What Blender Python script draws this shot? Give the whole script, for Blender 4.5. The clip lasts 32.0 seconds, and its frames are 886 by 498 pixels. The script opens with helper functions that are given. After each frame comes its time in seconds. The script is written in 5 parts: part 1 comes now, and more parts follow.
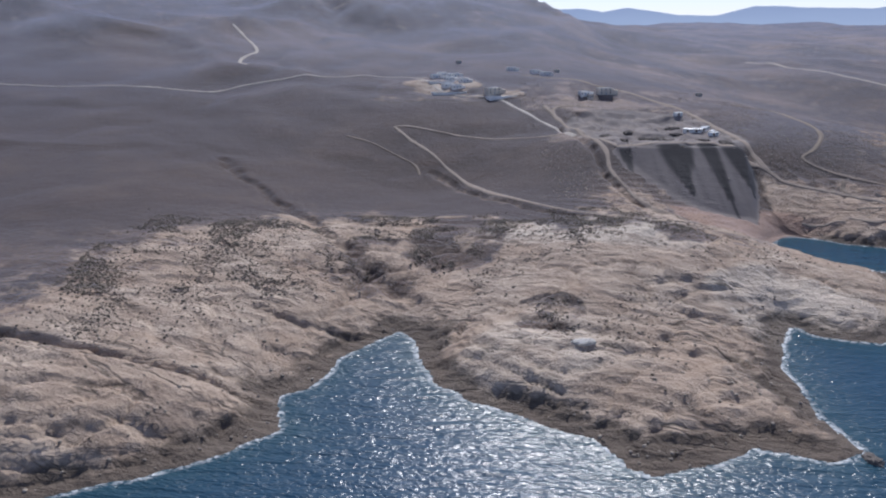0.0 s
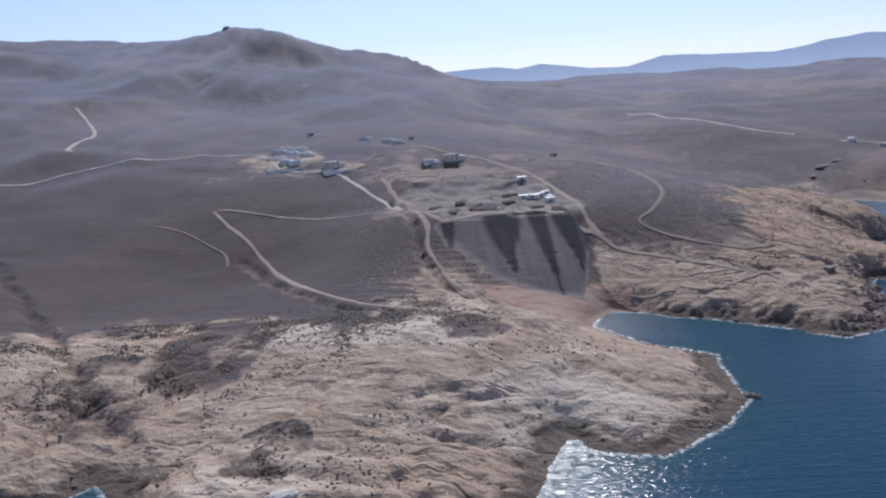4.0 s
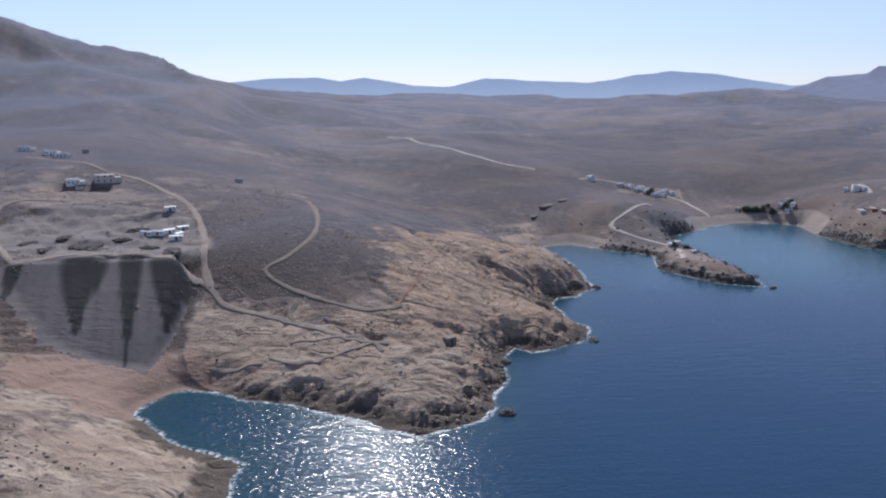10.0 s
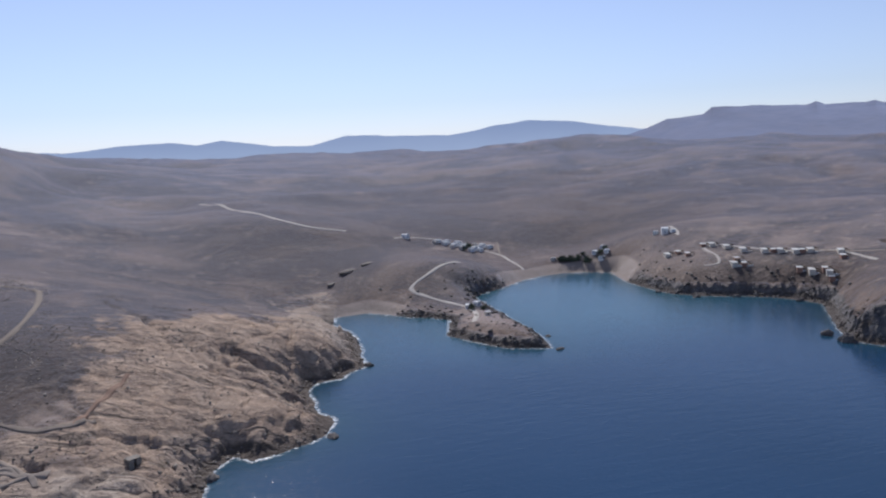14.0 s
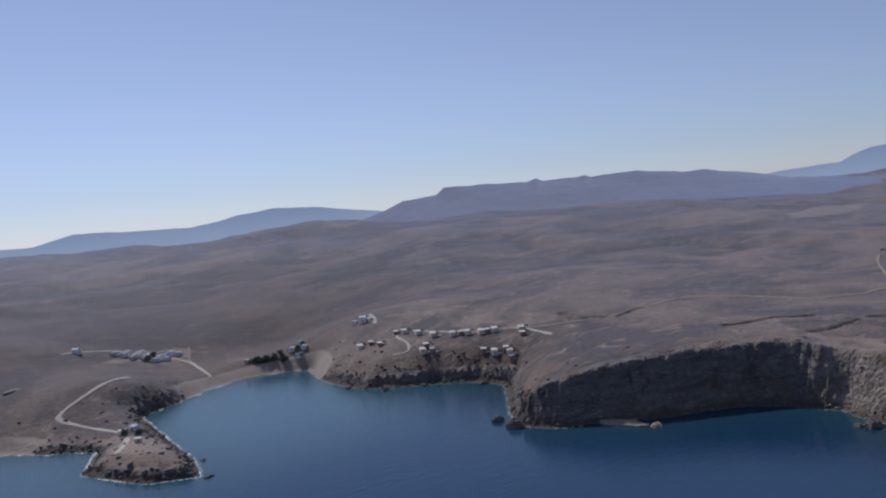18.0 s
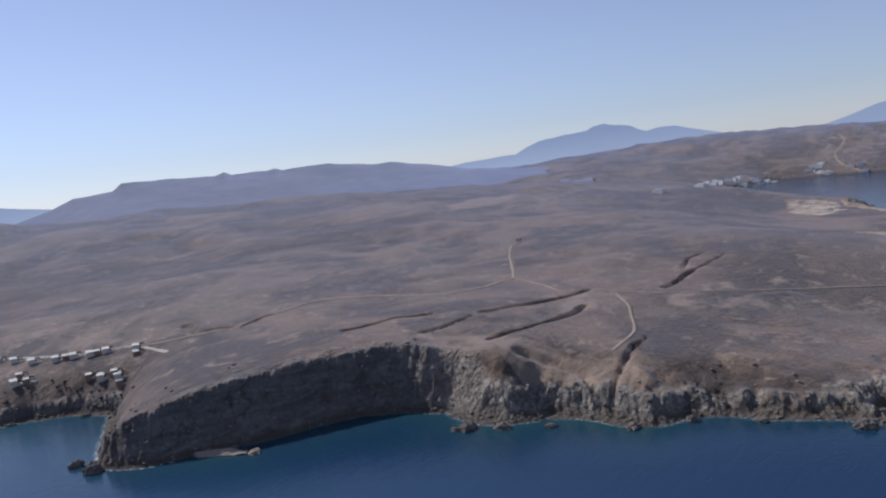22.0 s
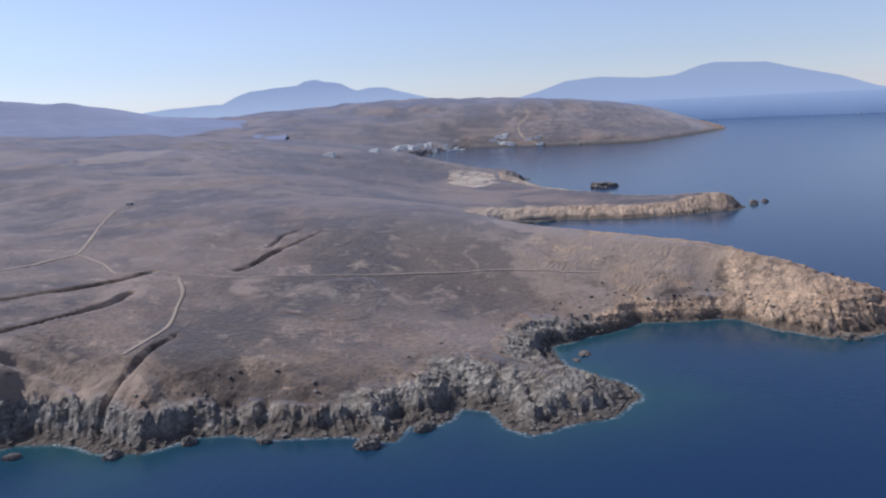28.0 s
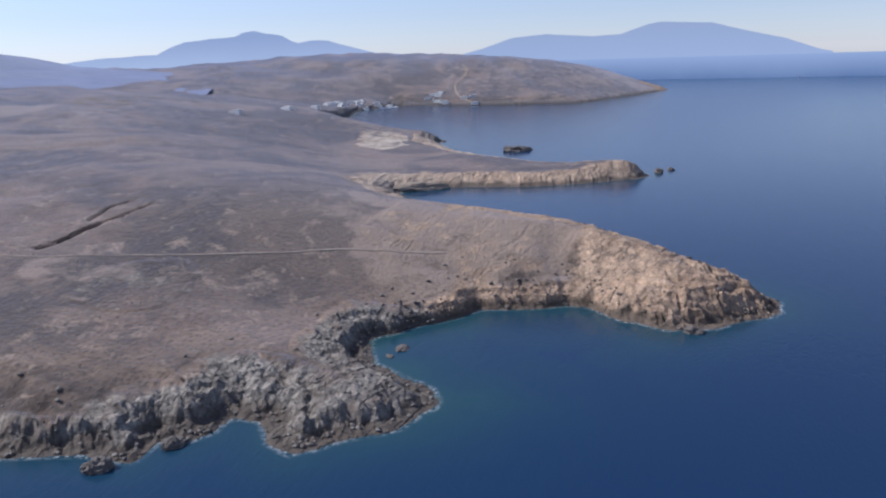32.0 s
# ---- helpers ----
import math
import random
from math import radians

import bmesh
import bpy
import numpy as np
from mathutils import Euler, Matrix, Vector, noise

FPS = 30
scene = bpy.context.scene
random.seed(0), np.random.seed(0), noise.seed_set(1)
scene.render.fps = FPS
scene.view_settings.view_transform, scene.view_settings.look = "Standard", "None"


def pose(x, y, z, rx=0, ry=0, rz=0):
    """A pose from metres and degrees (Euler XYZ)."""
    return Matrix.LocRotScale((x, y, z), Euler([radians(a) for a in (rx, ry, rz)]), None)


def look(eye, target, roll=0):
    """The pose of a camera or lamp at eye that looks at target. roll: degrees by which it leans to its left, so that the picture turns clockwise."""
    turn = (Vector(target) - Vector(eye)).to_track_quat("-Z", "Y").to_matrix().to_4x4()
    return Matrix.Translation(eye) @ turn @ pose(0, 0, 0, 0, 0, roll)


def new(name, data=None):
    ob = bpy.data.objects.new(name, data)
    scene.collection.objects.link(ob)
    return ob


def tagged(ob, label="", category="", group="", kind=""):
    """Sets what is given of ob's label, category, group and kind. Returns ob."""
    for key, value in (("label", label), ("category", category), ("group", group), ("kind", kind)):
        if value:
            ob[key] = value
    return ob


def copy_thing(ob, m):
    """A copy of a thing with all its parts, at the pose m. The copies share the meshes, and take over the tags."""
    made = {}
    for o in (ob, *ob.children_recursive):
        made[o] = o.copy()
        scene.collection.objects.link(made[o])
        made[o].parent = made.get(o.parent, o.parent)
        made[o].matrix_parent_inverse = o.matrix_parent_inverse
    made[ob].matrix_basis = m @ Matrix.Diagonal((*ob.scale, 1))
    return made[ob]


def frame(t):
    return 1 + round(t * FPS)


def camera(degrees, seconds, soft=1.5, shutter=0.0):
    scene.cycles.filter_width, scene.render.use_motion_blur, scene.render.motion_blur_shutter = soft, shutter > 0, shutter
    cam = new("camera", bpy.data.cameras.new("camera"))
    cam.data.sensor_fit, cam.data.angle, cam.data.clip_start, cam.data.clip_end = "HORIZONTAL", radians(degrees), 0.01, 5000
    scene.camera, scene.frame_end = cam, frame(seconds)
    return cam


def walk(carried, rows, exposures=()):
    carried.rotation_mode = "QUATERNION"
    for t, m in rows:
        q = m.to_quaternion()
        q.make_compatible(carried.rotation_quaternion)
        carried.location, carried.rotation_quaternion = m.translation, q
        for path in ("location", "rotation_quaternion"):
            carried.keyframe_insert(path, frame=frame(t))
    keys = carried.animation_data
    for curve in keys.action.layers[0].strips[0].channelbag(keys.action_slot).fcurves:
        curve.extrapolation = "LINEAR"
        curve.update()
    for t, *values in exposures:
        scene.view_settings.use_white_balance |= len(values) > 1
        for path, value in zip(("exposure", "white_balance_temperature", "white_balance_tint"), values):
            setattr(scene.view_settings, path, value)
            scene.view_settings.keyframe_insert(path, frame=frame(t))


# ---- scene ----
cam = camera(57.3, 32.0, soft=2.2)
PATH = [
    (0, (8.04, -8.426, 139.551), (8.054, -6.498, 139.019), -0.8),
    (0.5, (20.542, -0.535, 139.665), (20.56, 1.4, 139.16), -1.4),
    (1, (32.583, 7.462, 139.999), (32.606, 9.405, 139.524), -2.0),
    (1.5, (44.305, 15.498, 140.325), (44.336, 17.447, 139.877), -2.7),
    (2, (56.236, 23.01, 140.461), (56.279, 24.963, 140.034), -3.2),
    (2.5, (68.625, 30.99, 140.619), (68.68, 32.946, 140.206), -3.9),
    (3, (81.481, 38.875, 140.989), (81.56, 40.832, 140.587), -4.3),
    (3.5, (94.115, 46.017, 141.139), (94.226, 47.975, 140.745), -4.3),
    (5.5, (145.801, 71.909, 141.758), (146.07, 73.847, 141.344), -2.3),
    (6, (159.539, 77.979, 142.143), (159.844, 79.91, 141.721), -1.6),
    (6.5, (172.765, 84.521, 142.16), (173.107, 86.446, 141.737), -1.2),
    (7, (185.042, 90.776, 141.921), (185.42, 92.695, 141.503), -0.7),
    (7.5, (197.635, 96.805, 141.562), (198.044, 98.719, 141.15), -0.1),
    (8, (210.738, 102.603, 141.42), (211.173, 104.513, 141.015), 0.2),
    (8.5, (224.037, 108.107, 141.361), (224.496, 110.012, 140.962), 0.4),
    (9, (237.203, 113.489, 141.555), (237.688, 115.389, 141.161), 0.4),
    (9.5, (250.513, 119.205, 141.371), (251.022, 121.1, 140.983), 0.4),
    (10, (263.57, 123.67, 141.444), (264.1, 125.561, 141.064), 0.1),
    (10.5, (276.316, 128.277, 141.932), (276.868, 130.163, 141.561), -0.3),
    (11, (289.647, 133.154, 142.0), (290.225, 135.035, 141.643), -0.6),
    (11.5, (302.398, 137.595, 142.003), (303.0, 139.472, 141.665), -1.1),
    (12, (315.973, 141.907, 142.041), (316.606, 143.777, 141.719), -1.6),
    (12.5, (328.477, 145.458, 142.136), (329.146, 147.317, 141.826), -2.0),
    (13, (341.422, 148.375, 141.99), (342.131, 150.222, 141.692), -2.3),
    (13.5, (354.012, 151.081, 142.035), (354.76, 152.914, 141.753), -2.6),
    (14, (367.018, 154.261, 142.236), (367.817, 156.077, 141.981), -2.7),
    (14.5, (379.085, 156.629, 142.428), (379.946, 158.421, 142.211), -2.8),
    (16.5, (426.633, 162.085, 142.221), (427.763, 163.732, 142.126), -4.1),
    (17, (438.17, 162.227, 142.198), (439.359, 163.832, 142.106), -4.7),
    (17.5, (449.758, 161.454, 141.913), (451.002, 163.017, 141.821), -5.2),
    (18, (462.239, 160.714, 141.493), (463.538, 162.232, 141.402), -5.8),
    (18.5, (474.709, 159.495, 140.65), (476.066, 160.962, 140.56), -6.2),
    (19, (486.522, 157.431, 140.0), (487.935, 158.844, 139.906), -6.5),
    (19.5, (497.597, 155.382, 140.055), (499.066, 156.735, 139.948), -6.8),
    (20, (507.7, 153.001, 139.679), (509.227, 154.286, 139.557), -6.9),
    (20.5, (517.999, 150.284, 139.683), (519.584, 151.496, 139.542), -7.0),
    (21, (528.627, 147.004, 139.457), (530.264, 148.141, 139.298), -7.0),
    (21.5, (538.884, 143.694, 138.902), (540.572, 144.752, 138.728), -6.8),
    (22, (548.401, 139.525, 138.768), (550.133, 140.508, 138.581), -6.8),
    (22.5, (557.636, 135.024, 138.404), (559.404, 135.937, 138.206), -6.7),
    (23, (567.06, 130.515, 137.812), (568.862, 131.358, 137.607), -6.7),
    (23.5, (576.513, 125.072, 137.619), (578.343, 125.849, 137.402), -6.4),
    (24, (585.845, 119.223, 137.432), (587.698, 119.937, 137.197), -5.9),
    (24.5, (594.468, 113.298, 137.075), (596.338, 113.958, 136.816), -5.3),
    (25, (603.57, 106.897, 136.536), (605.455, 107.499, 136.245), -4.7),
    (25.5, (612.306, 100.444, 136.124), (614.203, 100.993, 135.804), -4.1),
    (26, (621.1, 93.953, 136.092), (623.006, 94.453, 135.749), -3.6),
    (26.5, (629.577, 87.348, 136.064), (631.491, 87.806, 135.708), -3.2),
    (28.5, (660.846, 58.445, 135.779), (662.787, 58.787, 135.437), -2.9),
    (29, (668.661, 50.148, 135.812), (670.607, 50.469, 135.479), -2.9),
    (29.5, (675.738, 42.239, 135.899), (677.687, 42.54, 135.569), -2.5),
    (30, (683.151, 34.232, 136.216), (685.102, 34.519, 135.88), -2.2),
    (30.5, (690.672, 26.32, 136.242), (692.622, 26.599, 135.893), -1.8),
    (31, (697.937, 17.825, 136.412), (699.882, 18.1, 136.036), -1.8),
    (31.5, (704.807, 9.101, 136.709), (706.745, 9.372, 136.293), -1.8),
    (32, (711.985, 0.856, 137.049), (713.914, 1.118, 136.589), -1.7),
]
walk(cam, [(t, look(eye, target, roll)) for t, eye, target, roll in PATH], exposures=[(0.0, 0.25, 5750, 12), (13.0, 0.15, 5750, 12), (16.5, -0.14, 5900, 12), (18.0, -0.27, 5850, 12), (19.5, -0.17, 5850, 12), (21.5, 0.02, 5900, 12), (24.5, 0.3, 5900, 12), (28.5, 0.37, 5760, 12), (32.0, 0.43, 5690, 12)])

# ---- sky and sun ----
SUN_TURN, SUN_HIGH = radians(10.0), radians(40.0)   # clockwise from the y axis; above the horizon
world = bpy.data.worlds.new("sky")
scene.world = world
world.use_nodes = True
wn = world.node_tree
wn.nodes.clear()
sky = wn.nodes.new("ShaderNodeTexSky")
sky.sky_type, sky.sun_disc = "NISHITA", False
sky.sun_elevation, sky.sun_rotation = SUN_HIGH, SUN_TURN
sky.altitude, sky.air_density, sky.dust_density, sky.ozone_density = 0, 1.0, 0.05, 4.5
bg = wn.nodes.new("ShaderNodeBackground")
bg.inputs["Strength"].default_value = 0.08
wout = wn.nodes.new("ShaderNodeOutputWorld")
haze = wn.nodes.new("ShaderNodeHueSaturation")
haze.inputs["Saturation"].default_value = 0.62
wn.links.new(sky.outputs[0], haze.inputs["Color"])
soft_air = wn.nodes.new("ShaderNodeMix")
soft_air.data_type, soft_air.blend_type = "RGBA", "MULTIPLY"
soft_air.inputs[0].default_value = 1.0
soft_air.inputs[7].default_value = (0.97, 0.97, 1.10, 1)
wn.links.new(haze.outputs[0], soft_air.inputs[6])
wn.links.new(soft_air.outputs[2], bg.inputs[0])
wn.links.new(bg.outputs[0], wout.inputs[0])
sun = new("sun", bpy.data.lights.new("sun", "SUN"))
sun.data.energy, sun.data.angle, sun.data.color = 3.8, radians(0.6), (1.0, 0.93, 0.84)
way = Vector((math.sin(SUN_TURN) * math.cos(SUN_HIGH), math.cos(SUN_TURN) * math.cos(SUN_HIGH), math.sin(SUN_HIGH)))
sun.matrix_world = look(way * 1000, (0, 0, 0))


# ---- materials ----
class Nodes:
    """Short hand for building one node material."""
    def __init__(self, name):
        self.mat = bpy.data.materials.new(name)
        self.mat.use_nodes = True
        self.tree = self.mat.node_tree
        self.tree.nodes.clear()
        self.out = self.make("ShaderNodeOutputMaterial")
        self.bsdf = self.make("ShaderNodeBsdfPrincipled")
        self.link(self.bsdf.outputs[0], self.out.inputs[0])
        self.place = self.make("ShaderNodeNewGeometry").outputs["Position"]

    def make(self, kind, **values):
        node = self.tree.nodes.new(kind)
        for key, value in values.items():
            node.inputs[key].default_value = value
        return node

    def link(self, a, b):
        self.tree.links.new(a, b)

    def put(self, socket, value):
        if isinstance(value, (int, float, tuple)):
            self.bsdf.inputs[socket].default_value = (*value, 1) if isinstance(value, tuple) and len(value) == 3 else value
        else:
            self.link(value, self.bsdf.inputs[socket])

    def stretch(self, scale, turn=0.0):
        r, m = self.make("ShaderNodeMapping"), self.make("ShaderNodeMapping")
        r.inputs["Rotation"].default_value = (0, 0, radians(turn))
        m.inputs["Scale"].default_value = scale
        self.link(self.place, r.inputs[0])
        self.link(r.outputs[0], m.inputs[0])
        return m.outputs[0]

    def noise(self, size, detail=4, rough=0.6, where=None, distort=0.0):
        n = self.make("ShaderNodeTexNoise", Scale=1.0 / size, Detail=detail, Roughness=rough, Distortion=distort)
        self.link(where or self.place, n.inputs["Vector"])
        return n.outputs["Fac"]

    def cells(self, size, where=None, feature="F1"):
        n = self.make("ShaderNodeTexVoronoi", Scale=1.0 / size)
        n.feature = feature
        self.link(where or self.place, n.inputs["Vector"])
        return n.outputs["Distance"]

    def facets(self, size, where=None):
        """Broken stone: distance from the nearest joint, and a random number for each block."""
        joint, level = self.make("ShaderNodeTexVoronoi", Scale=1.0 / size), self.make("ShaderNodeTexVoronoi", Scale=1.0 / size)
        joint.feature = "DISTANCE_TO_EDGE"
        split = self.make("ShaderNodeSeparateColor")
        for n in (joint, level):
            self.link(where or self.place, n.inputs["Vector"])
        self.link(level.outputs["Color"], split.inputs[0])
        return joint.outputs["Distance"], split.outputs[0]

    def span(self, value, a, b, c=0.0, d=1.0):
        n = self.make("ShaderNodeMapRange")
        for k, v in zip(("From Min", "From Max", "To Min", "To Max"), (a, b, c, d)):
            n.inputs[k].default_value = v
        self.link(value, n.inputs["Value"])
        return n.outputs[0]

    def calc(self, how, a, b=0.0):
        n = self.make("ShaderNodeMath")
        n.operation, n.use_clamp = how, how != "ADD" and how != "SUBTRACT" and how != "MULTIPLY"
        for k, v in enumerate((a, b)):
            if isinstance(v, (int, float)):
                n.inputs[k].default_value = v
            else:
                self.link(v, n.inputs[k])
        return n.outputs[0]

    def mix(self, fac, a, b, how="MIX"):
        n = self.make("ShaderNodeMix")
        n.data_type, n.blend_type = "RGBA", how
        for k, v in ((0, fac), (6, a), (7, b)):
            if isinstance(v, (int, float)):
                n.inputs[k].default_value = v
            elif isinstance(v, tuple):
                n.inputs[k].default_value = (*v, 1)
            else:
                self.link(v, n.inputs[k])
        return n.outputs[2]

    def bump(self, height, strength, metres, after=None):
        n = self.make("ShaderNodeBump", Distance=metres)
        if isinstance(strength, (int, float)):
            n.inputs["Strength"].default_value = strength
        else:
            self.link(strength, n.inputs["Strength"])
        self.link(height, n.inputs["Height"])
        if after is not None:
            self.link(after, n.inputs["Normal"])
        return n.outputs[0]

    def layer(self, name):
        n = self.make("ShaderNodeAttribute")
        n.attribute_name = name
        s = self.make("ShaderNodeSeparateColor")
        self.link(n.outputs["Color"], s.inputs[0])
        return s.outputs[0], s.outputs[1], s.outputs[2]


def haze_sheen(m, weight=0.26):
    """A blue-tinted sheen that stands in for the haze over distant land."""
    m.put("Sheen Weight", weight)
    m.put("Sheen Roughness", 0.55)
    m.put("Sheen Tint", (0.62, 0.71, 1.0))


def heath_material(name):
    m = Nodes(name)
    big, mid = m.noise(420, 5), m.noise(90, 5, 0.65)
    m.put("Base Color", m.mix(m.span(mid, 0.4, 0.7), m.mix(m.span(big, 0.35, 0.65), (0.052, 0.047, 0.050), (0.080, 0.070, 0.070)), (0.105, 0.090, 0.085)))
    m.put("Roughness", 0.95)
    m.put("Specular IOR Level", 0.1)
    haze_sheen(m, 0.6)
    m.put("Normal", m.bump(big, 0.5, 30))
    return m.mat


def ground_material():
    m = Nodes("ground")
    rock, sand, spoil = m.layer("cover")
    dark, grey, pale = m.layer("rock_kind")
    # heath: dry scrub, brown mauve, with open earth between
    big, mid, fine = m.noise(160, 4), m.noise(28, 5, 0.65), m.noise(3.5, 4, 0.7)
    heath = m.mix(m.span(big, 0.35, 0.65), (0.090, 0.060, 0.043), (0.175, 0.116, 0.080))
    heath = m.mix(m.span(mid, 0.42, 0.70), heath, (0.225, 0.158, 0.108))
    field = m.noise(520, 5, 0.6, m.stretch((1.0, 1.6, 1.0), 20), 0.7)
    heath = m.mix(m.span(field, 0.54, 0.62, 0, 0.8), heath, (0.22, 0.165, 0.122))
    north = m.make("ShaderNodeSeparateXYZ")
    m.link(m.place, north.inputs[0])
    plain = m.noise(260, 4, 0.6, m.stretch((0.45, 1.5, 1.0), 12), 1.0)
    farm = m.calc("MULTIPLY", m.span(plain, 0.52, 0.58), m.span(north.outputs[1], 1150, 1500, 0.0, 0.85))
    heath = m.mix(farm, heath, (0.27, 0.21, 0.158))
    heath = m.mix(m.calc("MULTIPLY", m.span(plain, 0.40, 0.47, 1.0, 0.0), m.span(north.outputs[1], 900, 1300, 0.15, 0.8)), heath, (0.042, 0.036, 0.040))
    plot = m.noise(150, 3, 0.55, m.stretch((0.7, 1.5, 1.0), -25), 1.2)
    heath = m.mix(m.span(plot, 0.57, 0.63, 0, 0.4), heath, (0.20, 0.150, 0.115))
    heath = m.mix(m.span(plot, 0.36, 0.43, 0.6, 0.0), heath, (0.046, 0.037, 0.034))
    heath = m.mix(m.span(field, 0.34, 0.46, 0.7, 0.0), heath, (0.050, 0.041, 0.040))
    fold, rill, _ = m.layer("relief")
    worn = m.calc("ADD", m.calc("MULTIPLY", rill, 0.6), m.calc("MULTIPLY", m.calc("SUBTRACT", m.noise(16, 6, 0.7), 0.5), 1.1))
    heath = m.mix(m.span(worn, 0.56, 0.74, 0, 0.8), heath, (0.215, 0.158, 0.116))
    heath = m.mix(m.span(worn, 0.18, 0.42, 0.8, 0.0), heath, (0.038, 0.032, 0.029))
    heath = m.mix(m.span(fold, 0.15, 0.5, 0.4, 0.0), heath, (0.050, 0.042, 0.038))
    # Darker with height: shade of the mountain's near slopes put into the colour.
    heath = m.mix(m.span(m.layer("relief")[2], 0.32, 0.60, 0.0, 0.85), heath, (0.042, 0.038, 0.040))
    open_land = m.span(m.layer("earth_and_haze")[2], 0.0, 0.8, 1.0, 0.3)
    wash = m.noise(170, 9, 0.66, None, 0.9)
    scald = m.noise(15, 7, 0.70, None, 0.5)
    bush = m.noise(110, 9, 0.70, None, 0.4)
    heath = m.mix(m.calc("MULTIPLY", open_land, m.span(bush, 0.37, 0.45, 0.75, 0.0)), heath, (0.060, 0.046, 0.038))
    heath = m.mix(m.calc("MULTIPLY", open_land, m.span(wash, 0.50, 0.60, 0.0, 0.8)), heath, (0.25, 0.176, 0.122))
    heath = m.mix(m.calc("MULTIPLY", open_land, m.span(scald, 0.55, 0.67, 0.0, 0.7)), heath, (0.42, 0.318, 0.23))
    tuft = m.cells(2.6)
    heath = m.mix(m.span(tuft, 0.30, 0.48, 0.55, 0.0), heath, (0.052, 0.047, 0.040))
    heath = m.mix(m.span(fine, 0.35, 0.7, 0, 0.5), heath, (0.165, 0.122, 0.090))
    heath = m.mix(m.calc("MULTIPLY", m.layer("earth_and_haze")[2], m.span(mid, 0.35, 0.7, 0.92, 0.68)), heath, (0.064, 0.046, 0.037))
    # Bare earth, and on the far headland a paler tone standing in for haze.
    soil = m.calc("ADD", m.layer("earth_and_haze")[0], m.calc("MULTIPLY", m.calc("SUBTRACT", m.noise(26, 8, 0.72), 0.5), 2.6))
    heath = m.mix(m.span(soil, 0.42, 0.80, 0.0, 0.75), heath, m.mix(fine, (0.25, 0.180, 0.130), (0.34, 0.265, 0.205)))
    # bare rock: tan, with bedding streaks, dark joints and lichen
    bed = m.noise(9, 5, 0.58, m.stretch((0.28, 1.0, 2.0), 20), 0.8)
    tan = m.mix(m.span(bed, 0.3, 0.7), (0.285, 0.222, 0.170), (0.55, 0.445, 0.347))
    tan = m.mix(m.span(m.noise(40, 5, 0.65), 0.42, 0.64), tan, (0.375, 0.282, 0.208))
    tan = m.mix(m.calc("MULTIPLY", pale, m.span(mid, 0.3, 0.6, 0.3, 1.0)), tan, (0.57, 0.50, 0.415))
    _, warm, thick = m.layer("earth_and_haze")
    tan = m.mix(m.calc("MULTIPLY", warm, 0.95), tan, m.mix(m.span(bed, 0.3, 0.7), (0.31, 0.205, 0.132), (0.64, 0.448, 0.300)))
    murk = m.mix(m.span(bed, 0.3, 0.7), (0.088, 0.082, 0.081), (0.22, 0.2, 0.184))
    ash = m.mix(m.span(bed, 0.3, 0.7), (0.185, 0.166, 0.142), (0.41, 0.368, 0.314))
    stone = m.mix(grey, m.mix(dark, tan, murk), ash)
    # blocks and joints of the broken cliffs, bigger and smaller
    warp = m.make("ShaderNodeTexNoise", Scale=0.16, Detail=3)
    m.link(m.place, warp.inputs["Vector"])
    bent = m.make("ShaderNodeVectorMath")
    bent.operation = "MULTIPLY_ADD"
    bent.inputs[1].default_value = (5, 5, 5)
    m.link(warp.outputs["Color"], bent.inputs[0])
    m.link(m.stretch((1.0, 1.0, 0.55), 30), bent.inputs[2])
    joint_a, block_a = m.facets(6.5, bent.outputs[0])
    joint_b, block_b = m.facets(2.6, bent.outputs[0])
    broken = m.calc("ADD", m.calc("ADD", m.calc("MULTIPLY", dark, 0.4), grey), m.calc("MULTIPLY", m.layer("earth_and_haze")[1], 0.55))
    stone = m.mix(m.calc("MULTIPLY", broken, m.span(block_a, 0.3, 1.0, 0.0, 0.38)), stone, (0.30, 0.265, 0.225))
    stone = m.mix(m.calc("MULTIPLY", broken, m.span(block_b, 0.2, 0.9, 0.35, 0.0)), stone, (0.075, 0.066, 0.058))
    stone = m.mix(m.calc("MULTIPLY", broken, m.span(joint_a, 0.0, 0.10, 0.5, 0.0)), stone, (0.035, 0.031, 0.028))
    stone = m.mix(m.calc("MULTIPLY", broken, m.span(joint_b, 0.0, 0.12, 0.35, 0.0)), stone, (0.045, 0.039, 0.034))
    seam = m.noise(30, 4, 0.5, m.stretch((0.3, 1.0, 0.6), 20), 0.5)
    crack = m.calc("ADD", m.calc("ABSOLUTE", m.calc("SUBTRACT", seam, 0.5)), m.span(m.noise(45, 3), 0.42, 0.56, 0.05, 0.0))
    stone = m.mix(m.span(crack, 0.004, 0.016, 0.6, 0.0), stone, (0.07, 0.06, 0.05))
    stone = m.mix(m.span(m.noise(16, 6, 0.70, m.stretch((0.5, 1.0, 1.0), 20), 0.6), 0.53, 0.66, 0, 0.65), stone, (0.135, 0.100, 0.078))
    pocket = m.noise(7.5, 6, 0.66, m.stretch((0.55, 1.0, 0.8), 20), 0.8)
    # The colour darkens in the same hollows that the bump sinks.
    stone = m.mix(m.span(pocket, 0.35, 0.45, 0.5, 0.0), stone, (0.085, 0.068, 0.054))
    ragged = m.calc("ADD", rock, m.calc("MULTIPLY", m.calc("SUBTRACT", m.noise(24, 8, 0.70), 0.5), 2.1))
    cover = m.mix(m.span(ragged, 0.38, 0.62), heath, stone)
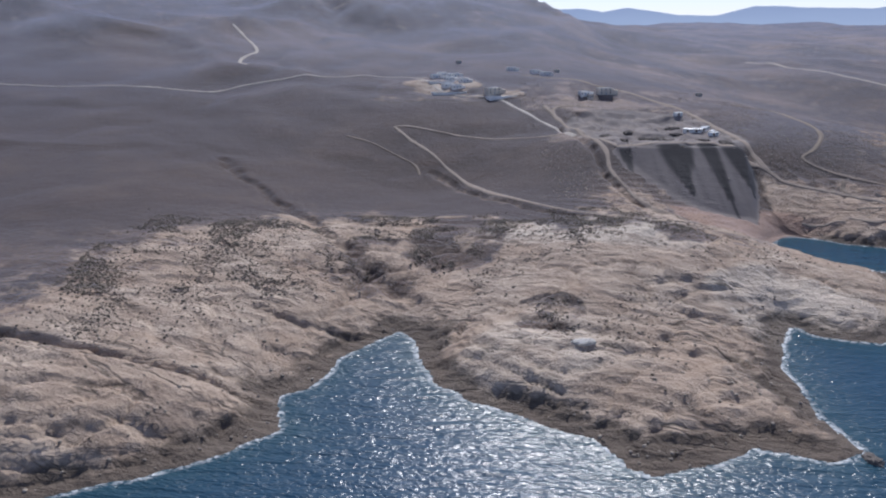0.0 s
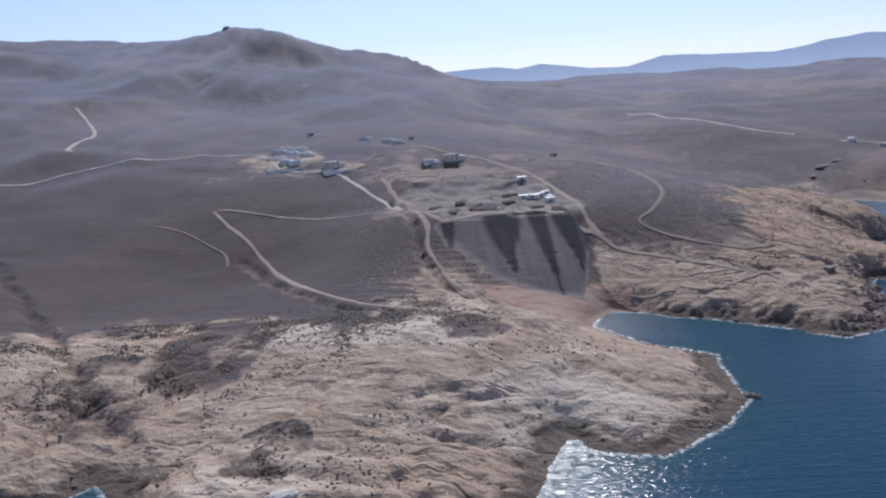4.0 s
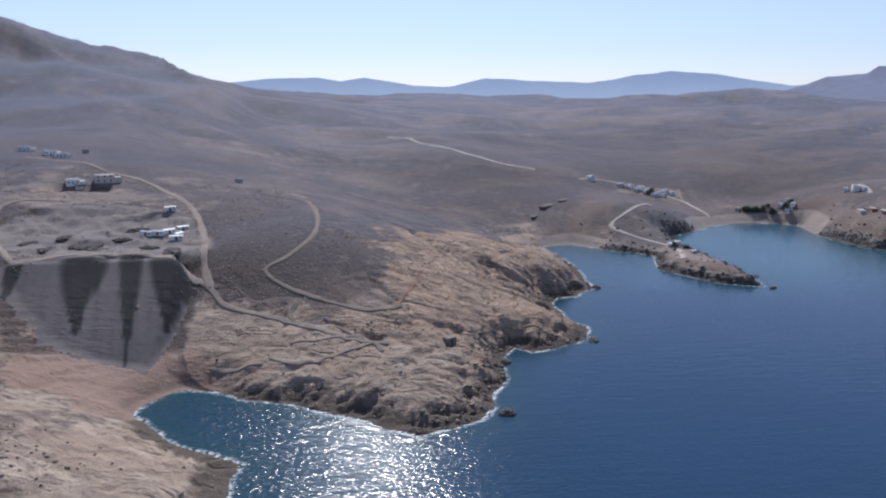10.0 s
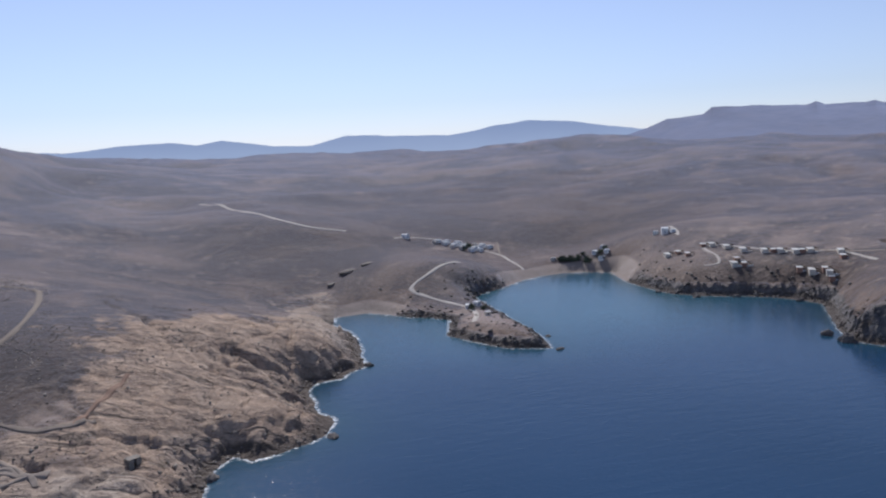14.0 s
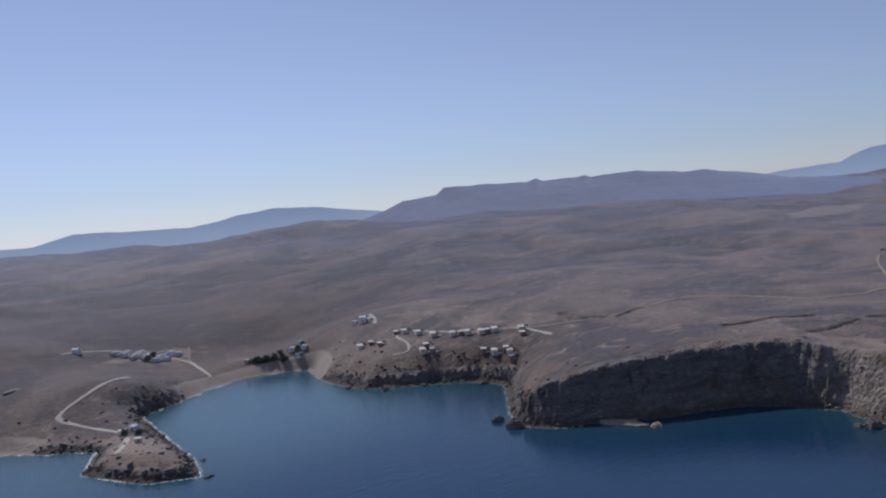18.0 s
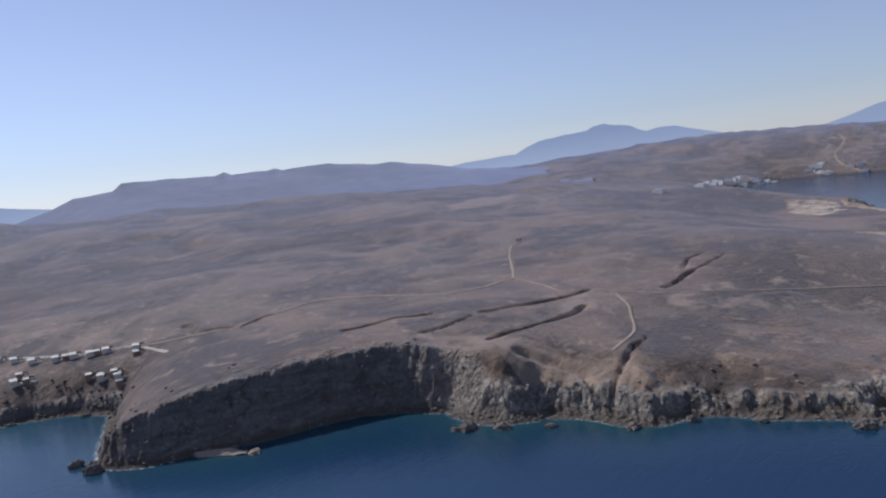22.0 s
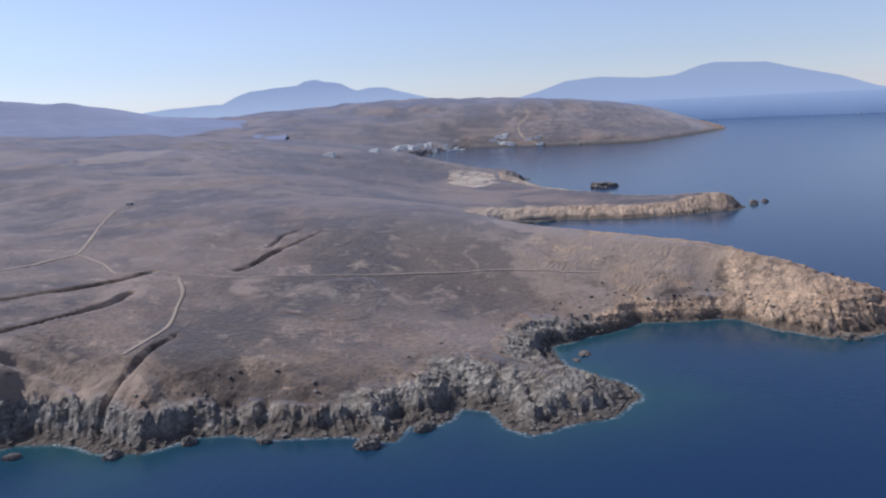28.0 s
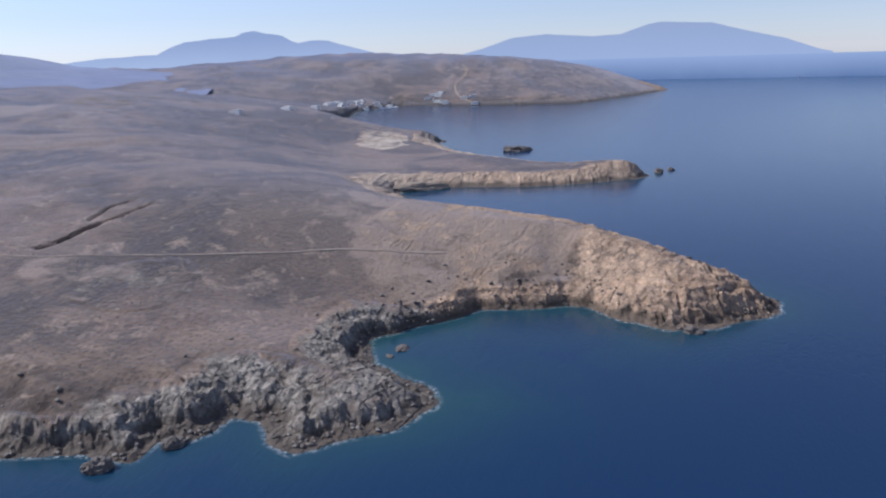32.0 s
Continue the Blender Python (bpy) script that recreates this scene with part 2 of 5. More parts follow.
    beach = m.mix(m.span(north.outputs[0], 400, 520), m.mix(m.noise(14, 4), (0.26, 0.172, 0.125), (0.35, 0.245, 0.185)), m.mix(m.noise(14, 4), (0.27, 0.21, 0.162), (0.37, 0.298, 0.236)))
    cover = m.mix(m.span(m.calc("ADD", sand, m.calc("MULTIPLY", m.calc("SUBTRACT", mid, 0.5), 0.5)), 0.35, 0.6), cover, beach)
    tip = m.mix(m.noise(30, 5, 0.6, m.stretch((1.6, 0.18, 0.18), 4)), (0.150, 0.130, 0.123), (0.225, 0.197, 0.182))
    tip = m.mix(m.calc("MULTIPLY", m.span(north.outputs[1], 612, 622, 0.0, 0.8), m.span(m.noise(17, 6, 0.7), 0.45, 0.62)), tip, (0.29, 0.245, 0.21))
    slump = m.noise(16, 3, 0.5, m.stretch((1.0, 0.16, 0.16), 3))
    tip = m.mix(m.span(slump, 0.45, 0.7, 0.0, 0.35), tip, (0.21, 0.19, 0.175))
    tip = m.mix(m.calc("MULTIPLY", dark, 0.9), tip, (0.030, 0.029, 0.031))
    cover = m.mix(m.span(spoil, 0.35, 0.65), cover, tip)
    # wet dark band just above the water
    high = m.make("ShaderNodeSeparateXYZ")
    m.link(m.place, high.inputs[0])
    wet = m.span(m.calc("ADD", high.outputs[2], m.calc("MULTIPLY", m.noise(22, 5, 0.65), -14.0)), -5.0, -2.2, 0.85, 0.0)
    cover = m.mix(m.calc("MULTIPLY", wet, m.span(sand, 0.2, 0.6, 1.0, 0.25)), cover, (0.085, 0.068, 0.054))
    m.put("Base Color", cover)
    m.put("Roughness", 0.95)
    m.put("Specular IOR Level", 0.15)
    # Blue-tinted sheen stands in for distance haze, stronger on high ground.
    m.put("Sheen Weight", m.calc("MULTIPLY", m.span(m.calc("MAXIMUM", ragged, spoil), 0.38, 0.62, 1.0, 0.25), m.calc("ADD", m.span(thick, 0.0, 1.0, 0.28, 0.17), m.span(m.layer("relief")[2], 0.15, 0.55, 0.0, 0.24))))
    m.put("Sheen Roughness", 0.40)
    m.put("Sheen Tint", (0.68, 0.76, 1.0))
    lump = m.calc("ADD", m.calc("MULTIPLY", pocket, 0.9), m.calc("ADD", m.calc("ADD", m.calc("MULTIPLY", m.noise(2.4, 4, 0.6), 0.35), m.calc("MULTIPLY", m.calc("MULTIPLY", m.cells(3.0, m.stretch((1.0, 1.0, 0.6), 30)), 0.5), m.calc("ADD", dark, grey))), m.span(crack, 0.004, 0.03, 0.0, 0.35)))
    hummock = m.calc("ADD", m.calc("MULTIPLY", m.noise(7, 5, 0.6), 0.6), m.calc("MULTIPLY", m.noise(2.4, 4, 0.6), 0.35))
    relief = m.calc("ADD", m.calc("MULTIPLY", bed, m.span(rock, 0.2, 0.7, 0.10, 1.0)), m.calc("ADD", m.calc("MULTIPLY", m.calc("MULTIPLY", fine, 0.35), m.span(spoil, 0.2, 0.6, 1.0, 0.25)), m.calc("ADD", m.calc("MULTIPLY", lump, m.span(rock, 0.2, 0.7, 0.0, 1.1)), m.calc("MULTIPLY", hummock, m.calc("MULTIPLY", m.span(rock, 0.2, 0.7, 0.22, 0.0), m.span(spoil, 0.2, 0.6, 1.0, 0.04))))))
    m.put("Normal", m.bump(m.span(tuft, 0.1, 0.6, 0.35, 0.0), m.span(spoil, 0.2, 0.6, 0.4, 0.0), 0.8, m.bump(relief, 0.85, 2.4)))
    return m.mat


def water_material():
    m = Nodes("sea_water")
    off, shallow, surf = m.layer("shore")
    deep = m.mix(m.span(m.noise(240, 3), 0.35, 0.65), (0.015, 0.044, 0.094), (0.020, 0.053, 0.112))
    deep = m.mix(m.span(surf, 0.25, 0.38, 0.0, 0.8), deep, (0.018, 0.056, 0.098))
    inlet, reef, offshore = m.layer("bay")
    deep = m.mix(offshore, deep, (0.009, 0.030, 0.080))
    deep = m.mix(inlet, deep, (0.052, 0.118, 0.165))
    deep = m.mix(m.calc("MULTIPLY", reef, m.span(m.noise(38, 4), 0.35, 0.65, 0.25, 0.75)), deep, (0.016, 0.062, 0.070))
    body = m.mix(m.calc("MULTIPLY", shallow, 0.55), deep, (0.022, 0.068, 0.074))
    swell = m.noise(5.0, 2, 0.45, m.stretch((0.24, 1.1, 1.0), 8), 0.35)
    chop = m.noise(1.6, 2, 0.5, m.stretch((0.5, 1.2, 1.0), 16), 0.4)
    lace = m.noise(2.2, 5, 0.7)
    foam = m.calc("MULTIPLY", m.span(off, 0.48, 1.0), m.span(lace, 0.45, 0.56))
    foam = m.calc("MULTIPLY", m.calc("MULTIPLY", foam, m.span(m.noise(26, 3), 0.36, 0.52)), m.span(offshore, 0.0, 1.0, 1.0, 0.4))
    m.put("Base Color", m.mix(foam, body, (0.75, 0.77, 0.77)))
    m.put("Roughness", m.calc("ADD", m.span(foam, 0, 1, 0.0, 0.6), m.calc("ADD", m.span(surf, 0.25, 0.38, 0.12, 0.17), m.span(surf, 0.38, 1.0, 0.0, 0.12))))
    m.put("IOR", 1.333)
    m.put("Specular IOR Level", m.calc("ADD", m.span(surf, 0.25, 0.38, 0.28, 0.10), m.span(surf, 0.38, 1.0, 0.0, 0.3)))
    m.put("Normal", m.bump(swell, m.calc("ADD", m.span(surf, 0.25, 0.38, 0.07, 0.28), m.span(surf, 0.38, 1.0, 0.0, 0.5)), 1.8, m.bump(chop, m.calc("ADD", m.span(surf, 0.25, 0.38, 0.16, 0.6), m.span(surf, 0.38, 1.0, 0.0, 0.35)), 0.8)))
    return m.mat


def plain_material(name, colour, colour2, size=2.0, rough=0.9, relief=0.02):
    m = Nodes(name)
    grain = m.noise(size, 5, 0.65)
    wear = m.noise(size * 7, 3)
    m.put("Base Color", m.mix(m.span(wear, 0.4, 0.65, 0, 0.5), m.mix(m.span(grain, 0.3, 0.7), colour, colour2), colour))
    m.put("Roughness", rough)
    m.put("Specular IOR Level", 0.25)
    m.put("Normal", m.bump(grain, 0.5, relief))
    return m.mat


def haze_glow_material(name, low, top, base, crest):
    """A far backdrop: haze of kilometres of air is painted into its glowing colour."""
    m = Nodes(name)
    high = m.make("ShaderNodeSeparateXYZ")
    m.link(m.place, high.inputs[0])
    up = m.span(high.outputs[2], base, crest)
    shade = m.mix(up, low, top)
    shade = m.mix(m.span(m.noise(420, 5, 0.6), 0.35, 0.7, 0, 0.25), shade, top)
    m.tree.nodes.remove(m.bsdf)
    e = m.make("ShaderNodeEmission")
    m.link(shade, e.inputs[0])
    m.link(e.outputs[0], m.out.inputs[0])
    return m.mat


GROUND, WATER = ground_material(), water_material()
# ---- the lie of the land: plan of the coast and heights ----
def lattice(ix, iy, seed):
    """A repeatable random number from 0 to 1 for each whole-number corner."""
    n = (ix.astype(np.int64) * 374761393 + iy.astype(np.int64) * 668265263 + seed * 974711) & 0x7FFFFFFF
    n = ((n ^ (n >> 13)) * 1274126177) & 0x7FFFFFFF
    n = ((n ^ (n >> 16)) * 2246822519) & 0x7FFFFFFF
    return ((n ^ (n >> 15)) & 0xFFFFF) / 1048575.0


def value_noise(x, y, seed):
    ix, iy = np.floor(x), np.floor(y)
    fx, fy = x - ix, y - iy
    fx, fy = fx * fx * fx * (fx * (fx * 6 - 15) + 10), fy * fy * fy * (fy * (fy * 6 - 15) + 10)
    a, b = lattice(ix, iy, seed), lattice(ix + 1, iy, seed)
    c, d = lattice(ix, iy + 1, seed), lattice(ix + 1, iy + 1, seed)
    return (a + (b - a) * fx) * (1 - fy) + (c + (d - c) * fx) * fy


def fbm(x, y, size, octaves, seed, gain=0.5):
    """Layered noise from about -1 to 1; size is the widest bump in metres."""
    total, amp, norm = np.zeros_like(x), 1.0, 0.0
    for k in range(octaves):
        f = 2.03 ** k / size
        c, s = math.cos(0.6 * k), math.sin(0.6 * k)
        total += amp * (value_noise((c * x - s * y) * f + 13.7 * k, (s * x + c * y) * f - 7.1 * k, seed + k) * 2 - 1)
        norm += amp
        amp *= gain
    return total / norm


def ramp(v, a, b):
    u = np.clip((v - a) / (b - a), 0, 1)
    return u * u * (3 - 2 * u)


# Each stretch of shore: cliff height, run of the cliff, width of bare rock, roughness, rock kind (0 tan, 1 dark, 2 grey, 3 sand), plan
SHORES = [
    ("west_shore", 6, 26, 100, 1.0, 0, [(-5500, -1200), (-1500, -150), (-500, 95), (-250, 175), (-150, 205), (-116, 215), (-100, 222), (-77, 235),
        (-58, 249), (-50, 256), (-56, 284), (-45, 290), (-35, 318), (-21, 337), (-11, 351)]),
    ("south_head", 6, 24, 230, 1.0, 0, [(-1, 338), (-2, 318), (6, 293), (17, 280), (29, 269), (43, 257), (60, 244), (68, 225), (76, 219), (98, 228),
        (115, 236), (135, 227), (152, 232), (148, 258), (150, 281), (151, 299), (162, 328), (175, 349), (181, 336), (193, 331), (205, 326),
        (221, 335), (237, 347), (258, 369), (262, 398), (266, 426), (258, 437), (243, 449), (234, 467)]),
    ("quarry_beach", 0.8, 16, 26, 0.1, 3, [(224, 486), (224, 494), (229, 503), (243, 515)]),
    ("second_head", 7, 20, 100, 1.3, 0, [(257, 508), (272, 493), (288, 484), (305, 471), (318, 455), (330, 442), (341, 434), (358, 436), (374, 442),
        (383, 455), (386, 468), (397, 479), (405, 500), (411, 524), (421, 533), (426, 521), (443, 527), (468, 539), (477, 557), (475, 584),
        (478, 618), (486, 631), (503, 633), (527, 652), (535, 692), (543, 725), (548, 750), (545, 788)]),
    ("small_beach", 1.0, 18, 24, 0.1, 3, [(552, 812), (570, 815), (583, 815)]),
    ("peninsula", 5, 13, 8, 0.9, 1, [(600, 790), (621, 762), (630, 747), (607, 698), (617, 663), (628, 640), (651, 624), (664, 664), (674, 710),
        (682, 757), (690, 822), (703, 831)]),
    ("village_beach", 0.9, 18, 26, 0.1, 3, [(740, 852), (780, 878), (820, 885), (845, 878), (868, 856)]),
    ("bay_cliffs", 6, 19, 11, 0.7, 1, [(849, 808), (840, 763), (840, 724), (856, 702), (885, 677), (902, 652), (906, 620)]),
    ("cliff_nose", 13, 14, 9, 1.3, 1, [(858, 567), (830, 540)]),
    ("dark_cliff", 34, 21, 26, 1.3, 1, [(825, 522), (836, 499), (850, 486), (862, 474), (885, 458), (908, 443), (930, 424), (943, 404)]),
    ("stepped_cliff", 17, 27, 18, 1.4, 2, [(945, 376), (930, 352), (930, 333), (943, 312), (945, 295)]),
    ("broken_cliff", 13, 24, 12, 1.5, 2, [(940, 272), (938, 252), (955, 236), (960, 220), (956, 192), (961, 168), (957, 147)]),
    ("grey_head", 11, 28, 36, 1.3, 2, [(975, 146), (972, 134), (983, 127), (995, 124), (993, 114), (975, 105), (966, 91), (980, 74), (991, 57),
        (1014, 46), (1029, 50), (1043, 64), (1058, 82), (1070, 86)]),
    ("cove", 7.0, 8, 9, 1.2, 2, [(1092, 88), (1112, 70), (1126, 48), (1140, 40), (1144, 14), (1152, -8), (1148, -20)]),
    ("long_head", 10, 22, 60, 1.7, 0, [(1124, -38), (1110, -58), (1112, -80), (1122, -97), (1141, -121), (1165, -128), (1198, -100), (1240, -58),
        (1290, -10), (1350, 40), (1430, 105), (1500, 150)]),
    ("cape", 8, 20, 34, 0.8, 0, [(1549, 153), (1566, 121), (1575, 91), (1572, 29), (1580, -7), (1600, -50), (1622, -92), (1640, -112), (1668, -108),
        (1690, -60), (1705, 0), (1775, 60), (1850, 110), (1930, 145)]),
    ("white_head", 12, 30, 40, 1.0, 1, [(2030, 180), (2072, 172), (2104, 190), (2112, 240), (2160, 330), (2350, 430), (2600, 480)]),
    ("far_bay", 11, 40, 16, 0.8, 1, [(2900, 520), (3140, 455), (3095, 340), (3075, 264), (3060, 100), (3066, -82), (3160, -140), (3272, -188), (3500, -310),
        (3790, -425), (3930, -380), (4100, -100), (4400, 200), (6000, 300)]),
]
# Spot heights of the land behind the shore, area by area: x, y, height, softened into hills
WEST = [(-60, 290, 12), (-10, 372, 10), (-100, 300, 17), (-35, 395, 16), (-250, 330, 32), (-600, 300, 50), (-140, 420, 30), (58, 302, 15), (110, 270, 9),
        (130, 320, 9), (205, 380, 12), (120, 400, 27), (163, 463, 23), (40, 430, 22), (28, 610, 22), (-28, 725, 49), (-200, 650, 47), (-600, 700, 80)]
QUARRY = [(141, 623, 47), (232, 686, 48), (265, 640, 46), (200, 545, 15), (114, 850, 80), (365, 621, 42), (310, 600, 36), (300, 540, 19),
          (360, 558, 29), (362, 502, 16), (430, 600, 24), (320, 487, 12), (430, 650, 36), (320, 780, 56), (500, 815, 13), (400, 1050, 52), (480, 700, 30)]
BAY = [(640, 700, 10), (655, 790, 8), (672, 867, 30), (590, 890, 22), (760, 930, 14), (885, 959, 16), (946, 869, 40), (894, 705, 25), (861, 759, 24),
       (941, 688, 33), (832, 1012, 27), (584, 1118, 62), (928, 1528, 65), (1100, 1050, 58), (1050, 760, 52), (770, 1250, 55)]
PLATEAU = [(1307, 492, 55), (1180, 287, 45), (964, 285, 34), (1000, 420, 42), (962, 425, 40), (915, 475, 38), (880, 510, 34), (856, 535, 26), (1026, 279, 31), (1230, 256, 53), (1000, 200, 25),
           (985, 160, 20), (1020, 80, 14), (1110, 130, 22), (1170, 60, 30), (1225, 31, 39), (1200, -21, 39), (1186, -57, 33), (1162, -88, 24), (1261, 80, 40), (1288, 159, 48), (1350, 110, 25), (1531, 170, 18), (1420, 220, 40)]
CAPES = [(1615, 20, 13), (1625, -50, 17), (1645, -88, 29), (1700, 60, 16), (1805, 247, 12), (1700, 270, 17), (1600, 260, 25), (1936, 705, 88), (1925, 215, 12), (2030, 290, 26), (2070, 215, 22), (2130, 370, 46), (2260, 470, 48), (1600, 450, 58), (1850, 380, 32), (2300, 620, 70), (2931, 560, 26),
         (3100, 520, 45), (3300, 330, 60), (3700, -9, 122), (3700, -189, 92), (3700, -360, 46), (3300, -60, 50), (3700, 140, 130), (3800, 590, 150), (3500, 1000, 128), (2700, 900, 60)]
HILLS = [(-143, 1618, 258), (-550, 1510, 262), (-360, 1560, 230), (111, 1745, 216), (190, 1800, 170), (-238, 1036, 118), (-900, 1400, 300), (-1500, 800, 230),
         (-2500, 1500, 400), (400, 1480, 95), (500, 2300, 112), (1319, 2449, 100), (1880, 1130, 112), (1500, 900, 78), (1400, 1725, 136), (2600, 1800, 95),
         (3100, 2300, 90), (3000, 4000, 130), (500, 4200, 130), (-1500, 4000, 300), (4600, 2200, 120), (4800, 900, 130), (3200, 1350, 95)]
SPOTS = np.array(WEST + QUARRY + BAY + PLATEAU + CAPES + HILLS, dtype=float)
SOFT = 45.0


def kernel(px, py):
    return np.sqrt((px[:, None] - SPOTS[None, :, 0]) ** 2 + (py[:, None] - SPOTS[None, :, 1]) ** 2 + SOFT ** 2)


WEIGHTS = np.linalg.solve(kernel(SPOTS[:, 0], SPOTS[:, 1]), SPOTS[:, 2])

OUTLINE, STRETCH = [], []
for number, shore in enumerate(SHORES):
    for p in shore[6]:
        OUTLINE.append(p)
        STRETCH.append(number)
OUTLINE += [(6000, 6000), (-5500, 6000)]
STRETCH += [STRETCH[-1], 0]
OUTLINE, STRETCH = np.array(OUTLINE, dtype=float), np.array(STRETCH)


def shore_distance(x, y):
    """Metres inland (negative: out to sea), and the distance from each stretch of shore."""
    apart = np.full((len(SHORES), len(x)), 1e12)
    inside = np.zeros(x.shape, dtype=bool)
    count = len(OUTLINE)
    for i in range(count):
        ax, ay = OUTLINE[i]
        bx, by = OUTLINE[(i + 1) % count]
        ex, ey = bx - ax, by - ay
        if i < count - 3:
            u = np.clip(((x - ax) * ex + (y - ay) * ey) / (ex * ex + ey * ey), 0, 1)
            np.minimum(apart[STRETCH[i]], (x - ax - u * ex) ** 2 + (y - ay - u * ey) ** 2, out=apart[STRETCH[i]])
        if ay != by:
            inside ^= ((ay > y) != (by > y)) & (x < ax + (y - ay) / (by - ay) * ex)
    apart = np.sqrt(apart)
    far = apart.min(axis=0)
    return np.where(inside, far, -far), apart


QUALITY = np.array([s[1:6] for s in SHORES], dtype=float)


# Dry stream beds and old diggings: depth, half width, plan
GULLIES = [
    (4.0, 5.0, [(-158, 624), (-118, 558), (-77, 487), (-49, 437), (-30, 410), (-20, 392), (-6, 372)]),
    (2.5, 3.0, [(-28, 406), (-29, 392), (-36, 376), (-46, 350)]),
    (4.9, 2.5, [(985, 470), (998, 458), (1015, 450), (1029, 429)]),
    (3.8, 2.2, [(987, 411), (1008, 401), (1029, 396)]),
    (4.3, 2.2, [(984, 363), (996, 357), (1011, 346), (1034, 338), (1072, 329)]),
    (4.3, 2.5, [(1040, 394), (1059, 374), (1081, 355), (1115, 340)]),
    (4.3, 2.0, [(1126, 289), (1160, 282), (1184, 273), (1213, 263)]),
    (3.2, 1.8, [(1178, 286), (1206, 290), (1222, 283)]),
    (4.5, 1.7, [(940, 276), (957, 280), (975, 279)]),
    (5.0, 2.2, [(975, 279), (1000, 276), (1017, 277)]),
    (4.3, 2.2, [(958, 327), (960, 310), (961, 290)]),
    (5.0, 3.0, [(972, 338), (974, 320), (970, 300), (962, 290)]),
    (3.0, 4.0, [(5, 640), (22, 606), (48, 552), (84, 484), (112, 462)]),
    (4.0, 4.0, [(153, 500), (143, 530), (134, 560), (130, 590), (128, 640), (118, 690)]),
    (3.2, 3.2, [(1000, 640), (985, 612), (1000, 580), (1030, 573)]),

    (5.0, 7.0, [(150, 793), (165, 796), (180, 795)]),
    (4.2, 2.5, [(-172, 299), (-153, 296), (-122, 288), (-98, 282), (-85, 280), (-73, 274), (-60, 277)]),
    (3.0, 3.2, [(-102, 247), (-92, 244), (-80, 247)]),
    (4.0, 2.5, [(-75, 348), (-53, 342), (-38, 341), (-24, 343)]),
    (2.6, 2.6, [(130, 315), (139, 311), (150, 313)]),
    (2.4, 1.8, [(115, 342), (130, 337), (142, 338)]),
    (2.6, 2.2, [(128, 365), (142, 366), (156, 372)]),
    (2.0, 1.6, [(18, 308), (35, 288), (55, 271)]),
    (2.0, 1.6, [(38, 322), (63, 320), (103, 306), (124, 297)]),
    (3.6, 2.6, [(318, 543), (326, 534), (339, 517)]),
    (2.2, 2.0, [(393, 680), (402, 645), (412, 612), (430, 600)]),
    (2.0, 1.8, [(373, 740), (385, 700), (396, 672)]),
    (2.2, 2.0, [(430, 650), (445, 632), (462, 622)]),
]


def line_distance(x, y, points):
    best = np.full(x.shape, 1e12)
    for (ax, ay), (bx, by) in zip(points[:-1], points[1:]):
        ex, ey = bx - ax, by - ay
        u = np.clip(((x - ax) * ex + (y - ay) * ey) / (ex * ex + ey * ey), 0, 1)
        np.minimum(best, (x - ax - u * ex) ** 2 + (y - ay - u * ey) ** 2, out=best)
    return np.sqrt(best)


def blocks(x, y, size, seed):
    """Broken rock: each jittered cell is a flat, tilted block at a height of its own, from about -1 to 1."""
    u, v = x / size, y / size
    iu, iv = np.floor(u), np.floor(v)
    best, out = np.full(x.shape, 1e9), np.zeros_like(x)
    for a in (-1, 0, 1):
        for b in (-1, 0, 1):
            ca, cb = iu + a, iv + b
            du, dv = u - ca - lattice(ca, cb, seed), v - cb - lattice(ca, cb, seed + 1)
            far = du * du + dv * dv
            level = lattice(ca, cb, seed + 2) * 2 - 1 + 0.9 * du * (lattice(ca, cb, seed + 3) - 0.5) + 0.9 * dv * (lattice(ca, cb, seed + 4) - 0.5)
            out = np.where(far < best, level, out)
            best = np.minimum(best, far)
    return out


def spoil_tip(x, y):
    """Heap of quarry waste: flat on top, with a steep, rilled face down to the beach."""
    edge = line_distance(x, y, [(148, 614), (185, 606), (238, 602)])
    front = (y < np.interp(x, [148, 185, 238], [614, 606, 602])) | (x > 238) | (x < 148)
    rill = 1.3 * fbm(x * 3.2, y * 0.35, 18, 3, 41)
    flank = 1.5 * np.maximum(x - 241 + 0.2 * np.maximum(600 - y, 0), 0) + 0.5 * np.maximum(150 - x, 0)
    return 47.5 - flank - np.where(front, 0.53 * edge + 0.7 * rill * ramp(edge, 2, 25), 0.0)


def in_quarry(x, y):
    u, v, r, q = (x - 201) / 58, (y - 652) / 50, (x - 185) / 64, (y - 692) / 66
    return np.maximum(ramp(-(u * u + v * v), -1.35, -0.7), ramp(-(r * r + q * q), -1.25, -0.8))


def folds(x, y):
    """Ridges (1) and valleys (0) of the hills at two sizes."""
    wx, wy = x + 60 * fbm(x, y, 240, 2, 75), y + 60 * fbm(x, y, 240, 2, 76)
    return 1 - 2 * np.abs(fbm(wx, wy, 420, 4, 71)), 2.1 * np.abs(fbm(wx, wy, 130, 3, 73))


